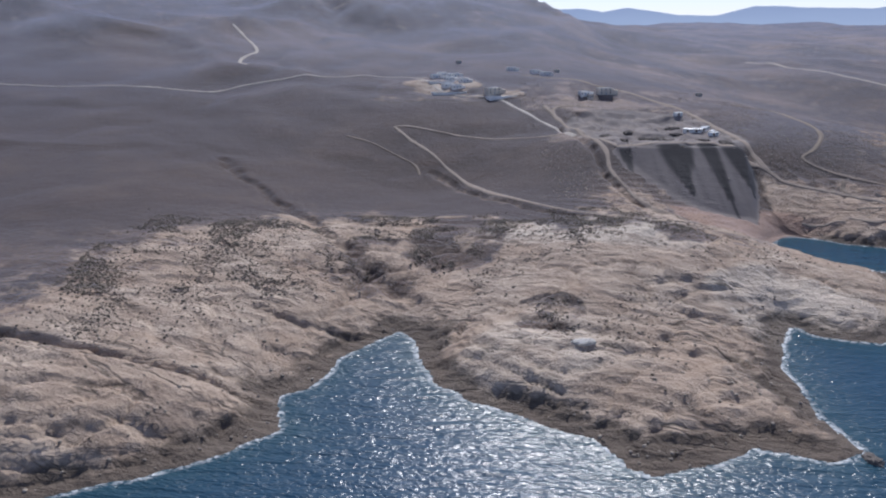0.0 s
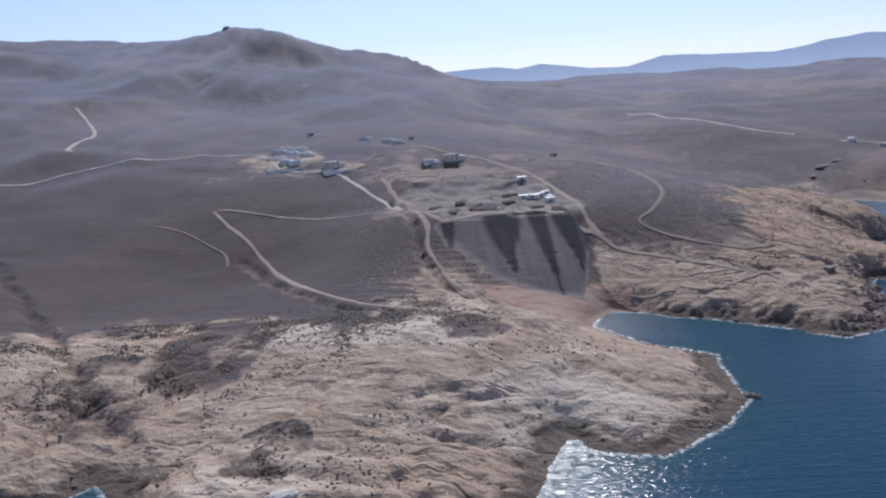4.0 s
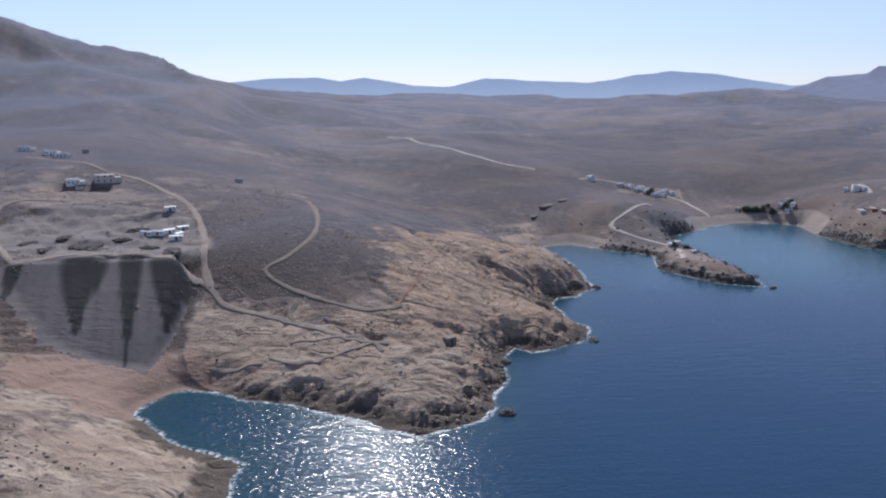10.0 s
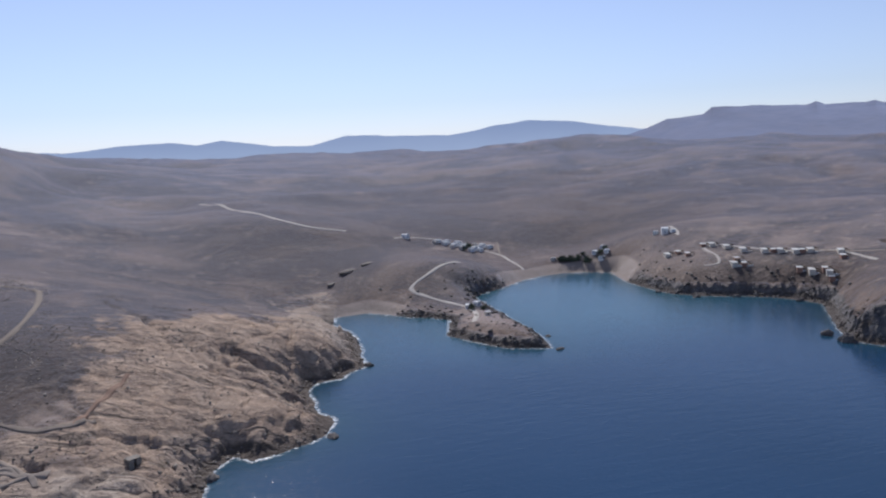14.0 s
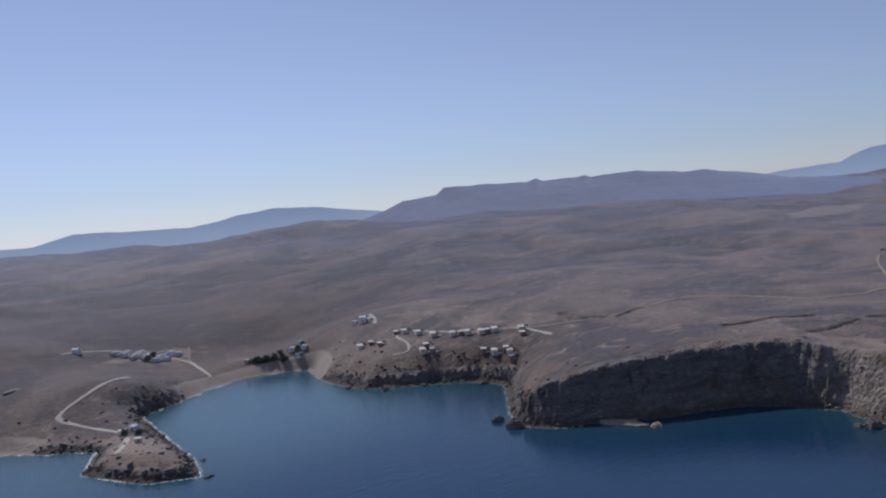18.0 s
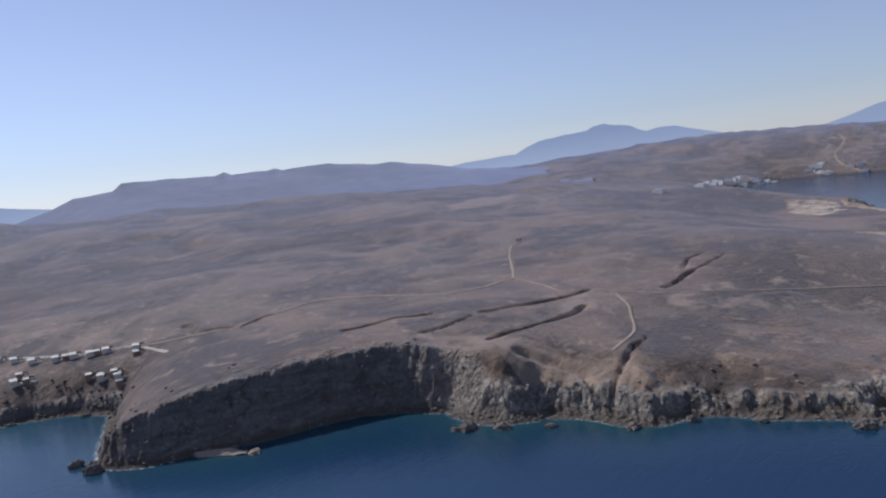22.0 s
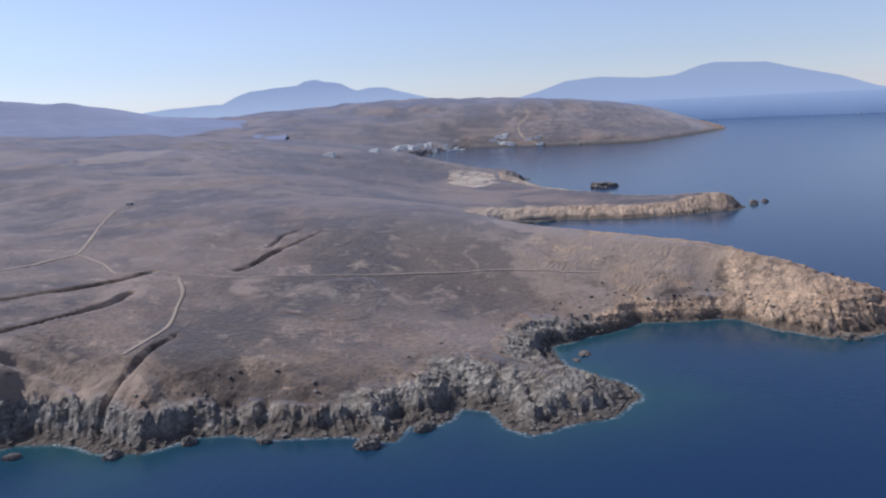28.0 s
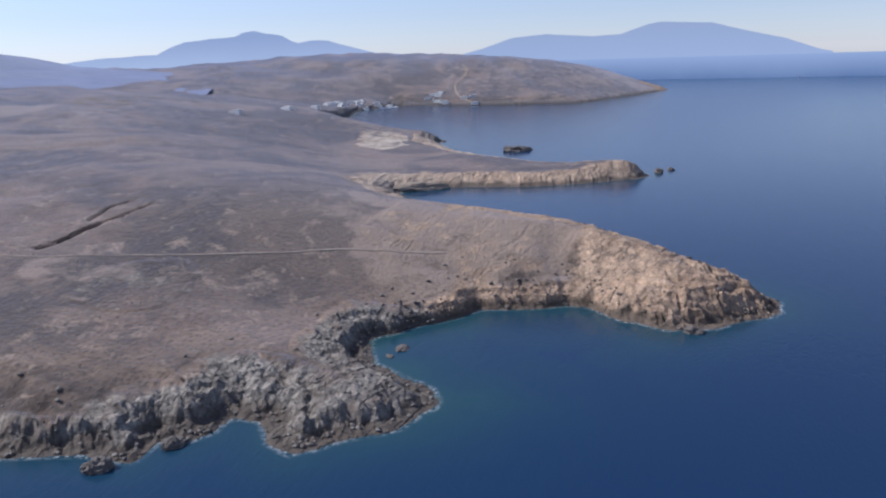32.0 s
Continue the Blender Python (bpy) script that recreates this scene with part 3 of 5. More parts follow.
def land(x, y):
    """Height, metres inland, and the shore's stretch, for arrays of places."""
    shape = x.shape
    x, y = x.ravel().astype(float), y.ravel().astype(float)
    d, apart = shore_distance(x, y)
    share = ((np.abs(d) + 6.0)[None, :] / (apart + 6.0)) ** 5
    share /= share.sum(axis=0)
    high, run, bare, rough, _ = QUALITY.T @ share
    rocky = ramp(-d, -bare * 1.5, -bare * 0.5)
    kinds = np.stack([share[QUALITY[:, 4] == k].sum(axis=0) for k in range(4)])
    # ragged shore line
    d = d + rough * (2.6 * fbm(x, y, 17, 4, 3) + 2.0 * fbm(x, y, 55, 2, 8)) * np.exp(-np.abs(d) / 60)
    inland = np.empty_like(x)
    for k in range(0, len(x), 60000):
        inland[k:k + 60000] = kernel(x[k:k + 60000], y[k:k + 60000]) @ WEIGHTS
    high = np.minimum(high * (1 + 0.25 * fbm(x, y, 45, 3, 21)), np.maximum(inland * 0.9, 0.8))
    wild = np.clip(kinds[1] + kinds[2], 0, 1) * ramp(rough, 0.5, 1.2)
    buttress = np.abs(fbm(x, y, 34, 3, 27))
    d = d - ramp(d, 1, 8) * ramp(-d, -60, -25) * wild * 9.0 * ramp(buttress, 0.05, 0.45) * ramp(high, 9, 16) * (1 - 0.95 * ramp(high, 17, 23)) * (0.7 - 0.35 * kinds[2])
    wx, wy = x + 2.2 * fbm(x, y, 9, 3, 44), y + 2.2 * fbm(x, y, 9, 3, 45)
    slab = blocks(wx + 0.35 * wy, 1.9 * wy - 0.2 * wx, 9.0, 23)
    chip = blocks(wx - 0.4 * wy, 1.5 * wy + 0.4 * wx, 4.6, 43)
    blocky = 0.8 + 0.3 * slab + 0.25 * chip + 0.5 * fbm(x, y, 7, 3, 46)
    tall = ramp(high, 17, 24)
    dc = d + rough * (1.7 - 1.1 * tall - 0.8 * kinds[2] - 0.7 * kinds[0] * ramp(x, 1000, 1080)) * (blocky - 0.8) * ramp(d, 0.5, 5)
    u = dc / run
    talus, wall, brow = (0.28 - 0.06 * tall) * ramp(u, -0.03, 0.42), (0.42 + 0.24 * tall) * ramp(u, 0.26, 0.56), (0.30 - 0.18 * tall) * ramp(u, 0.45, 1.7 - 0.5 * tall)
    sheer = np.clip(kinds[1] + kinds[2] + 0.25 * kinds[0], 0, 1)
    face = 0.10 * ramp(u, -0.03, 0.22) + 0.86 * np.clip((u - 0.10) / 0.86, 0, 1) + 0.04 * ramp(u, 0.85, 1.5)
    cliff = high * (sheer * ((talus + wall + brow) * (1 - tall) + face * tall) + (1 - sheer) * ramp(u, -0.1, 1.25))
    back = np.maximum(inland - high, 0) * (1 - np.exp(-np.maximum(d - run * 0.3, 0) / ((9 + 0.45 * run + 26 * kinds[2] + 5 * kinds[0] * ramp(x, 900, 1100)) * (1 + 4 * ramp(x, 2400, 2900)))))
    z = cliff + back
    # broken crags on the bare rock, hummocks and gullies further in
    crag = 1 - 2 * np.abs(fbm(x, y, 14, 4, 31, 0.55))
    bite = rough * np.exp(-((d - run * 0.5) / (run * 0.8)) ** 2)
    z += ramp(d, 0, 9) * rocky * (1.1 * fbm(x, y, 30, 3, 11) + (0.3 - 0.2 * kinds[0]) * rough * (crag - 0.4) + rough * (0.26 * slab + 0.12 * chip) * (1 - 0.3 * kinds[2])) * (1 - 0.6 * tall)
    # tilted beds of rock stand out as steps
    east, coast = ramp(x, 225, 265), ramp(x, 1000, 1070)
    bed = ((z + 0.07 * x + 0.16 * y) * (1 - east) + ((0.35 * z + 0.24 * x + 0.12 * y) * (1 - coast) + (1.1 * z + 0.03 * x - 0.05 * y) * coast) * east + (5 - 3 * coast) * fbm(x, y, 70, 4, 5)) / 3.6
    step = bed - np.floor(bed)
    z += ramp(d, 1, 10) * rocky * np.minimum(rough, 1.3) * 0.55 * 3.6 * (ramp(step, 0.72, 1.0) - step) * np.maximum(ramp(fbm(x + 0.3 * y, 2.2 * y, 80, 2, 6), -0.25, 0.4), 0.8 * coast) * (1 - 0.8 * tall)
    split = np.exp(-(fbm(x + 0.5 * y, y - 0.5 * x, 75, 3, 37) / 0.035) ** 2) + 0.7 * np.exp(-(fbm(0.6 * x + y, 2.2 * x - 1.4 * y, 60, 3, 39) / 0.04) ** 2)
    z -= ramp(d, 2, 12) * rocky * rough * 1.7 * split
    z += ramp(d, -1, 3) * bite * (0.75 - 0.5 * tall - 0.4 * kinds[0] * ramp(-x, -300, -240) - 0.48 * kinds[2] - 0.3 * kinds[0] * ramp(x, 1000, 1080)) * ((0.05 * high + 0.4) * (crag - 0.45) + (0.07 * high + 0.3) * slab + (0.05 * high + 0.25) * chip)
    z += ramp(d, 20, 120) * (1.6 * fbm(x, y, 90, 4, 17) + np.minimum(d / 60, 12) * fbm(x, y, 420, 3, 19))
    for depth, half, points in GULLIES:
        px, py = np.array(points).T
        box = (x > px.min() - 30) & (x < px.max() + 30) & (y > py.min() - 30) & (y < py.max() + 30)
        if box.any():
            g = line_distance(x[box] + 3.5 * fbm(x[box], y[box], 22, 3, 61), y[box] + 3.5 * fbm(x[box], y[box], 25, 2, 62), points)
            z[box] -= depth * np.exp(-(g / (half * np.clip(0.8 + 0.9 * fbm(x[box], y[box], 30, 3, 64), 0.6, 1.4))) ** 3.5) * (0.75 + 0.5 * fbm(x[box], y[box], 16, 3, 63)) * ramp(d[box], 0, 12)
    box = (x > 60) & (x < 330) & (y > 480) & (y < 740)
    if box.any():
        bx, by = x[box], y[box]
        q = in_quarry(bx, by)
        pit = 47.5 + 2.2 * ramp(fbm(bx, by, 26, 3, 47), 0.0, 0.35) - 1.6 * ramp(fbm(bx, by, 34, 3, 49), 0.1, 0.3) + ramp(by, 640, 690) * 3.0 + ramp(by, 685, 755) * 7.0 + ramp(by, 640, 690) * 4.2 * fbm(bx, by, 20, 4, 53, 0.6)
        z[box] = z[box] * (1 - q) + pit * q
        tip = spoil_tip(bx, by)
        near_face = ramp(-np.hypot((bx - 205) / 1.15, (by - 570)), -92, -70)
        z[box] = np.where((tip > z[box]) & (by < 616), z[box] + (tip - z[box]) * near_face, z[box])
    fold, rill = folds(x, y)
    z += ramp(inland, 110, 220) * 6.0 * (0.25 - 2 * np.abs(fbm(x, y, 75, 4, 95, 0.6)))
    z += (0.5 + 0.5 * ramp(inland, 50, 170)) * ramp(d, 150, 600) * (26 - 9 * ramp(x, 650, 900) * ramp(-x, -2600, -2200)) * (fold - 0.5) + ramp(d, 50, 350) * (2.8 + 2.0 * ramp(x, 2800, 3100)) * (rill - 0.5)
    sea = -0.25 - 0.16 * np.maximum(-d, 0) * (0.6 + 0.4 * rough)
    z = np.where(d > 0, np.maximum(z, 0.12 + 0 * z), np.maximum(sea, -14))
    return z.reshape(shape), d.reshape(shape), kinds.reshape((4,) + shape), rocky.reshape(shape)

# ---- ground and sea ----
def spread(low, fine_low, fine_high, high, step, grow, widest, grow_high):
    """Grid lines, close together in the middle stretch and wider towards both ends."""
    mid = list(np.arange(fine_low, fine_high + step * 0.5, step))
    left, right = [], []
    v, s = fine_low, step
    while v > low:
        s = min(s * grow, widest)
        v -= s
        left.append(v)
    v, s = mid[-1], step
    while v < high:
        s = min(s * grow_high, widest)
        v += s
        right.append(v)
    return np.array(left[::-1] + mid + right)


def sheet(name, x, y, z, keep, material, layers, flat=None):
    """One mesh from a grid of heights, with the faces marked in keep, smooth shaded, and colour layers."""
    ny, nx = x.shape
    index = np.arange(nx * ny).reshape(ny, nx)
    quads = np.stack([index[:-1, :-1], index[:-1, 1:], index[1:, 1:], index[1:, :-1]], axis=-1)[keep]
    used = np.zeros(nx * ny, dtype=bool)
    used[quads.ravel()] = True
    renumber = np.cumsum(used) - 1
    quads = renumber[quads]
    co = np.stack([x, y, z], axis=-1).reshape(-1, 3)[used]
    me = bpy.data.meshes.new(name)
    me.vertices.add(len(co))
    me.vertices.foreach_set("co", co.astype(np.float32).ravel())
    me.loops.add(quads.size)
    me.loops.foreach_set("vertex_index", quads.astype(np.int32).ravel())
    me.polygons.add(len(quads))
    me.polygons.foreach_set("loop_start", np.arange(0, quads.size, 4, dtype=np.int32))
    me.update(calc_edges=True)
    me.polygons.foreach_set("use_smooth", np.ones(len(quads), dtype=bool) if flat is None else ~flat[keep])
    for key, rgb in layers.items():
        layer = me.color_attributes.new(key, "FLOAT_COLOR", "POINT")
        four = np.ones((len(co), 4), dtype=np.float32)
        four[:, :3] = np.stack([c.ravel()[used] for c in rgb], axis=-1)
        layer.data.foreach_set("color", four.ravel())
    me.materials.append(material)
    return new(name, me)


GX, GY = np.meshgrid(spread(-4700, -172, 1190, 5200, 1.65, 1.055, 48, 1.02), spread(-2600, -132, 640, 4900, 1.65, 1.055, 48, 1.026))
GZ, GD, GK, GR = land(GX, GY)


WARP_X, WARP_Y = fbm(GX, GY, 60, 4, 101), fbm(GX, GY, 60, 4, 102)


def bump_at(x, y, cx, cy, rx, ry, turn=0.0):
    """1 in the middle of an oval patch, 0 outside it, with a soft rim."""
    c, s = math.cos(radians(turn)), math.sin(radians(turn))
    x, y = x + 0.5 * rx * WARP_X, y + 0.5 * ry * WARP_Y
    u, v = (c * (x - cx) + s * (y - cy)) / rx, (-s * (x - cx) + c * (y - cy)) / ry
    return ramp(-(u * u + v * v), -1.25, -0.6)


SAND = GK[3] * np.where(GX > 480, ramp(-GD, -28, -12), ramp(-GD, -44, -16))
ROCK = GR * (1 - GK[3])
TIP = spoil_tip(GX, GY)
SPOIL = np.where((GX > 100) & (GX < 300) & (GY > 500) & (GY < 616) & (np.abs(TIP - GZ) < 2.0), 1.0, 0.0)
SPOIL = np.maximum(SPOIL * ramp(GZ + 2.5 * fbm(GX, GY, 14, 3, 87), 5.0, 8.5), in_quarry(GX, GY))
PALE = 0.9 * bump_at(GX, GY, 95, 440, 75, 30, -10) + 0.6 * bump_at(GX, GY, 180, 350, 45, 40) + 0.7 * bump_at(GX, GY, 1935, 255, 85, 36, 20) + 0.5 * bump_at(GX, GY, 20, 862, 30, 40) + 0.5 * bump_at(GX, GY, 68, 808, 22, 10) + 0.5 * bump_at(GX, GY, 45, 300, 30, 30)
ROCK = ROCK + 0.15 * bump_at(GX, GY, 970, 270, 30, 50) + 0.35 * bump_at(GX, GY, 1090, 215, 40, 40) + 0.1 * bump_at(GX, GY, 1000, 160, 40, 60)
ROCK = ROCK + 0.32 * bump_at(GX, GY, 400, 690, 60, 90, 20) + 0.15 * bump_at(GX, GY, 135, 520, 25, 45) + 0.4 * bump_at(GX, GY, 1960, 690, 130, 50) + 0.35 * bump_at(GX, GY, 2080, 600, 70, 60)
ROCK = ROCK + 0.35 * bump_at(GX, GY, 200, 760, 120, 45) + 0.3 * bump_at(GX, GY, 20, 830, 80, 50) + 0.3 * bump_at(GX, GY, 1250, 2150, 350, 200)
ROCK = ROCK + 0.5 * bump_at(GX, GY, 1165, -60, 50, 70, -25) + 0.25 * bump_at(GX, GY, 1215, 60, 60, 50) + 0.4 * bump_at(GX, GY, 20, 862, 34, 44) + 0.35 * bump_at(GX, GY, 68, 808, 26, 12)
ROCK = ROCK + 0.62 * bump_at(GX, GY, 1935, 255, 95, 40, 20) + 0.7 * bump_at(GX, GY, 1985, 188, 55, 34) + 0.7 * bump_at(GX, GY, 3780, -390, 110, 80)
ROCK = ROCK * (1 - 0.75 * bump_at(GX, GY, 290, 660, 34, 60)) * (1 - 0.55 * bump_at(GX, GY, 20, 440, 35, 40)) * (1 - 0.5 * bump_at(GX, GY, -25, 408, 60, 36)) * (1 - 0.6 * bump_at(GX, GY, 55, 330, 17, 22)) * (1 - 0.6 * bump_at(GX, GY, 150, 430, 22, 18))
ROCK = ROCK + 0.5 * bump_at(GX, GY, 300, 540, 55, 36, -20) + 0.45 * bump_at(GX, GY, 262, 560, 18, 42) + 0.35 * bump_at(GX, GY, 380, 640, 50, 80, 15)
HEADLAND = ramp(GX, 240, 270) * ramp(-GX, -580, -540) * ramp(GY, 400, 430) * ramp(-GY, -860, -800)
ROCK = ROCK - 0.4 * HEADLAND * ramp(GD, 22, 60)
DARK, GREY = GK[1] + 0.4 * HEADLAND * GK[0] * np.exp(-np.maximum(GD, 0) / 16), GK[2] * (1 - bump_at(GX, GY, 2010, 215, 80, 60))
DARK = DARK * (1 - bump_at(GX, GY, 1930, 254, 105, 52))
WARM = np.maximum(np.maximum(bump_at(GX, GY, 1188, -8, 90, 108, -25), bump_at(GX, GY, 3780, -390, 150, 90)), 0.6 * bump_at(GX, GY, 1630, -10, 110, 140))
ROCK, DARK, GREY = ROCK + 0.15 * WARM, DARK * (1 - WARM), GREY * (1 - WARM)
FACE = (GX > 100) & (GX < 300) & (GY > 500) & (GY < 604)
DROP = np.clip((604 - GY) / 62, 0, 1)
SLUMP = np.zeros_like(GX)
STREAK = 3.5 * fbm(GX * 2.4, GY * 0.22, 9, 4, 85)
for mid_x, half, long in ((153, 5, 0.5), (190, 15, 0.8), (215, 8, 0.95), (235, 13, 0.88)):
    taper = np.maximum(half * np.clip(1 - (DROP + 0.05 * STREAK) / long, 0, 1) ** 0.75, 0.01)
    SLUMP = np.maximum(SLUMP, ramp(1 - np.abs(GX - mid_x + 0.4 * STREAK) / taper, 0.0, 0.35))
SLUMP = np.maximum(SLUMP, bump_at(GX, GY, 243, 596, 13, 16))
DARK = np.where(SPOIL > 0.5, np.where(FACE | (GY < 612), SLUMP, 0.6 * bump_at(GX, GY, 236, 614, 14, 10)), DARK)
SAND = np.maximum(SAND, 1.0 * bump_at(GX, GY, 204, 514, 50, 30, -20))
FOLD, RILL = folds(GX, GY)
EARTH_AND_HAZE = 0.56 * bump_at(GX, GY, 200, 730, 85, 70) + 0.5 * bump_at(GX, GY, 140, 800, 100, 60) + 0.5 * bump_at(GX, GY, 765, 1000, 42, 26, -20) + 0.45 * bump_at(GX, GY, 15, 860, 40, 50) + 0.5 * bump_at(GX, GY, 300, 812, 90, 22, -15) + 0.7 * bump_at(GX, GY, 125, 665, 26, 22)
EARTH_AND_HAZE = EARTH_AND_HAZE + 0.7 * bump_at(GX, GY, 365, 545, 45, 30) + 0.95 * bump_at(GX, GY, 643, 725, 20, 55) + 0.4 * bump_at(GX, GY, 800, 960, 90, 50) + 0.4 * bump_at(GX, GY, 930, 720, 60, 110, -20)
EARTH_AND_HAZE = EARTH_AND_HAZE + 0.8 * bump_at(GX, GY, 1190, 60, 70, 60) + 0.8 * bump_at(GX, GY, 1225, 20, 40, 60) + 0.5 * bump_at(GX, GY, 1240, 140, 36, 28) + 0.6 * bump_at(GX, GY, 1262, 100, 28, 36) + 0.5 * bump_at(GX, GY, 1075, 330, 40, 16) + 0.5 * bump_at(GX, GY, 1105, 255, 26, 36) + 0.55 * bump_at(GX, GY, 975, 340, 18, 70) + 0.4 * bump_at(GX, GY, 1640, -35, 45, 70, -30) + 0.5 * bump_at(GX, GY, 1580, 60, 30, 60)
for fx, fy, rx, ry in ((701, 1918, 75, 40), (760, 1760, 90, 22), (934, 1700, 110, 26), (369, 1524, 60, 30), (552, 1724, 80, 30), (790, 1479, 50, 16), (417, 1372, 34, 20),
                       (289, 1096, 70, 34), (1150, 1980, 160, 40), (620, 1560, 40, 14), (1700, 715, 110, 40), (1705, 712, 90, 30), (1770, 625, 70, 30), (1850, 650, 60, 30), (2090, 600, 80, 60), (1700, 1500, 180, 50), (1250, 1350, 90, 24)):
    EARTH_AND_HAZE = EARTH_AND_HAZE + 0.5 * bump_at(GX, GY, fx, fy, rx, ry, -8)
# First patch pales the far headland for haze; the others are bare earth.
EARTH_AND_HAZE = EARTH_AND_HAZE + 0.42 * bump_at(GX, GY, 3450, 60, 420, 420) + 0.5 * bump_at(GX, GY, 3700, -300, 160, 140) + 0.6 * bump_at(GX, GY, 962, 300, 14, 36)
for depth, half, points in GULLIES[2:15]:
    EARTH_AND_HAZE = EARTH_AND_HAZE + 0.5 * np.exp(-(line_distance(GX, GY, points) / 7.0) ** 2)
THICK = ramp(-GX, -560, -60) * ramp(GY, 340, 480) * (1 - 0.75 * ramp(GY, 750, 1150)) * (1 - ROCK.clip(0, 1)) + 0.45 * ramp(GY, 800, 980) * ramp(GX, 380, 560) * (1 - ramp(GX, 950, 1300)) * (1 - ramp(GY, 1300, 1700))
ground = sheet("ground", GX, GY, GZ, np.ones((GX.shape[0] - 1, GX.shape[1] - 1), dtype=bool), GROUND,
               {"cover": (np.clip(ROCK, 0, 1), SAND, SPOIL), "rock_kind": (DARK, GREY, np.clip(PALE, 0, 1)), "relief": (np.clip(FOLD, 0, 1), np.clip(RILL, 0, 1), np.clip(GZ / 260, 0, 1)), "earth_and_haze": (np.clip(EARTH_AND_HAZE, 0, 1), np.clip(WARM + 0.65 * bump_at(GX, GY, 440, 600, 120, 190, 30), 0, 1), THICK)},
               ((ROCK + 0.5 * fbm(GX, GY, 18, 3, 111) > 0.6) & (DARK + GREY + WARM > 0.4) & (SPOIL < 0.3))[:-1, :-1])
tagged(ground, "dry heath and bare pale rock sloping down to the sea", "ground", kind="structure")

SX, SY, SZ, SD = GX[::2, ::2], GY[::2, ::2], GZ[::2, ::2], GD[::2, ::2]
WET = SZ < 1.2
KEEP = WET[:-1, :-1] | WET[1:, :-1] | WET[:-1, 1:] | WET[1:, 1:]
sea = sheet("water", SX, SY, np.zeros_like(SX), KEEP, WATER, {"shore": (np.clip(1 - np.maximum(-SD, 0) / 5.0, 0, 1), np.exp(-np.maximum(-SD, 0) / 19.0), 1 - 0.62 * ramp(SX, 120, 215) - 0.13 * ramp(SX, 270, 430)),
    "bay": (ramp(-np.hypot((SX - 750) / 270, (SY - 760) / 180), -1.25, -0.25), np.exp(-np.maximum(-SD, 0) / 42.0) * np.maximum(ramp(-np.hypot((SX - 905) / 110, (SY - 370) / 160), -1.2, -0.6), ramp(-np.hypot(SX - 1080, SY - 40), -150, -60)), ramp(SX, 790, 900) * ramp(-SX, -4600, -2600))})
tagged(sea, "deep blue sea with small waves and foam at the rocks", "sea", kind="structure")

# ---- the far distance ----


def far_ridge(name, label, eye, radius, base, profile, material, depth=500.0, rough=1.0):
    """A far chain of hills: profile gives compass angle and height angle of the crest as seen from eye."""
    az = np.array([p[0] for p in profile], dtype=float)
    el = np.array([p[1] for p in profile], dtype=float)
    a = np.linspace(az[0], az[-1], max(60, int((az[-1] - az[0]) * 12)))
    crest = eye[2] + radius * np.tan(np.radians(np.interp(a, az, el)))
    crest = crest + rough * 3.0 * fbm(a * 60, a * 0, 70, 4, 77)
    rows = np.linspace(0, 1, 14)
    u, ang = np.meshgrid(rows, np.radians(a), indexing="ij")
    r = radius - depth * (1 - u)
    x, y = eye[0] + r * np.sin(ang), eye[1] + r * np.cos(ang)
    broad = np.convolve(np.pad(crest, 40, mode="edge"), np.hanning(81) / np.hanning(81).sum(), mode="valid")
    z = base + (broad[None, :] + (crest - broad)[None, :] * u ** 9 - base) * u ** 1.15
    z = z + rough * 14 * fbm(x, y, 260, 4, 91) * np.sin(np.pi * u)
    keep = np.ones((x.shape[0] - 1, x.shape[1] - 1), dtype=bool)
    ob = sheet(name, x, y, z, keep, material, {})
    return tagged(ob, label, "hills", kind="structure")


# Haze is painted into these glowing colours, from foot to crest.
FAR_BLUE = haze_glow_material("hazy_far_hills", (0.35, 0.41, 0.53), (0.225, 0.278, 0.41), 60, 260)
FAR_GREY = haze_glow_material("hazy_island", (0.275, 0.335, 0.47), (0.245, 0.295, 0.41), 100, 260)
FAR_SEA = haze_glow_material("hazy_horizon", (0.088, 0.138, 0.258), (0.235, 0.30, 0.445), 0, 109)
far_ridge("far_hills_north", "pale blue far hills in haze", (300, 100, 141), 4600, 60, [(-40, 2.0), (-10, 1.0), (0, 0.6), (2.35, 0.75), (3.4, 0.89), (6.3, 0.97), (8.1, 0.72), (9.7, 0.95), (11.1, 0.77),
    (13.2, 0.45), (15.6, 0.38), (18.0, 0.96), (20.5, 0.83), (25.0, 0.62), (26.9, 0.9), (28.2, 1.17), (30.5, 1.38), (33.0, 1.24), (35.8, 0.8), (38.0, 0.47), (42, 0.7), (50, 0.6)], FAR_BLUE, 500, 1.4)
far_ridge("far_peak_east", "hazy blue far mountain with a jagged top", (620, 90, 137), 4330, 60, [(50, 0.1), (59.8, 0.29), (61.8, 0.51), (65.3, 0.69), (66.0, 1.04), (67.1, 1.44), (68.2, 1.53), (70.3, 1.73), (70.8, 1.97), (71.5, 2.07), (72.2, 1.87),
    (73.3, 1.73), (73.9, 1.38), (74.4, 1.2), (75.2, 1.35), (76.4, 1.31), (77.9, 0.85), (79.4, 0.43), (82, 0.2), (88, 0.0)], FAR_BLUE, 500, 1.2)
FAR_HEATH = heath_material("far_heath")
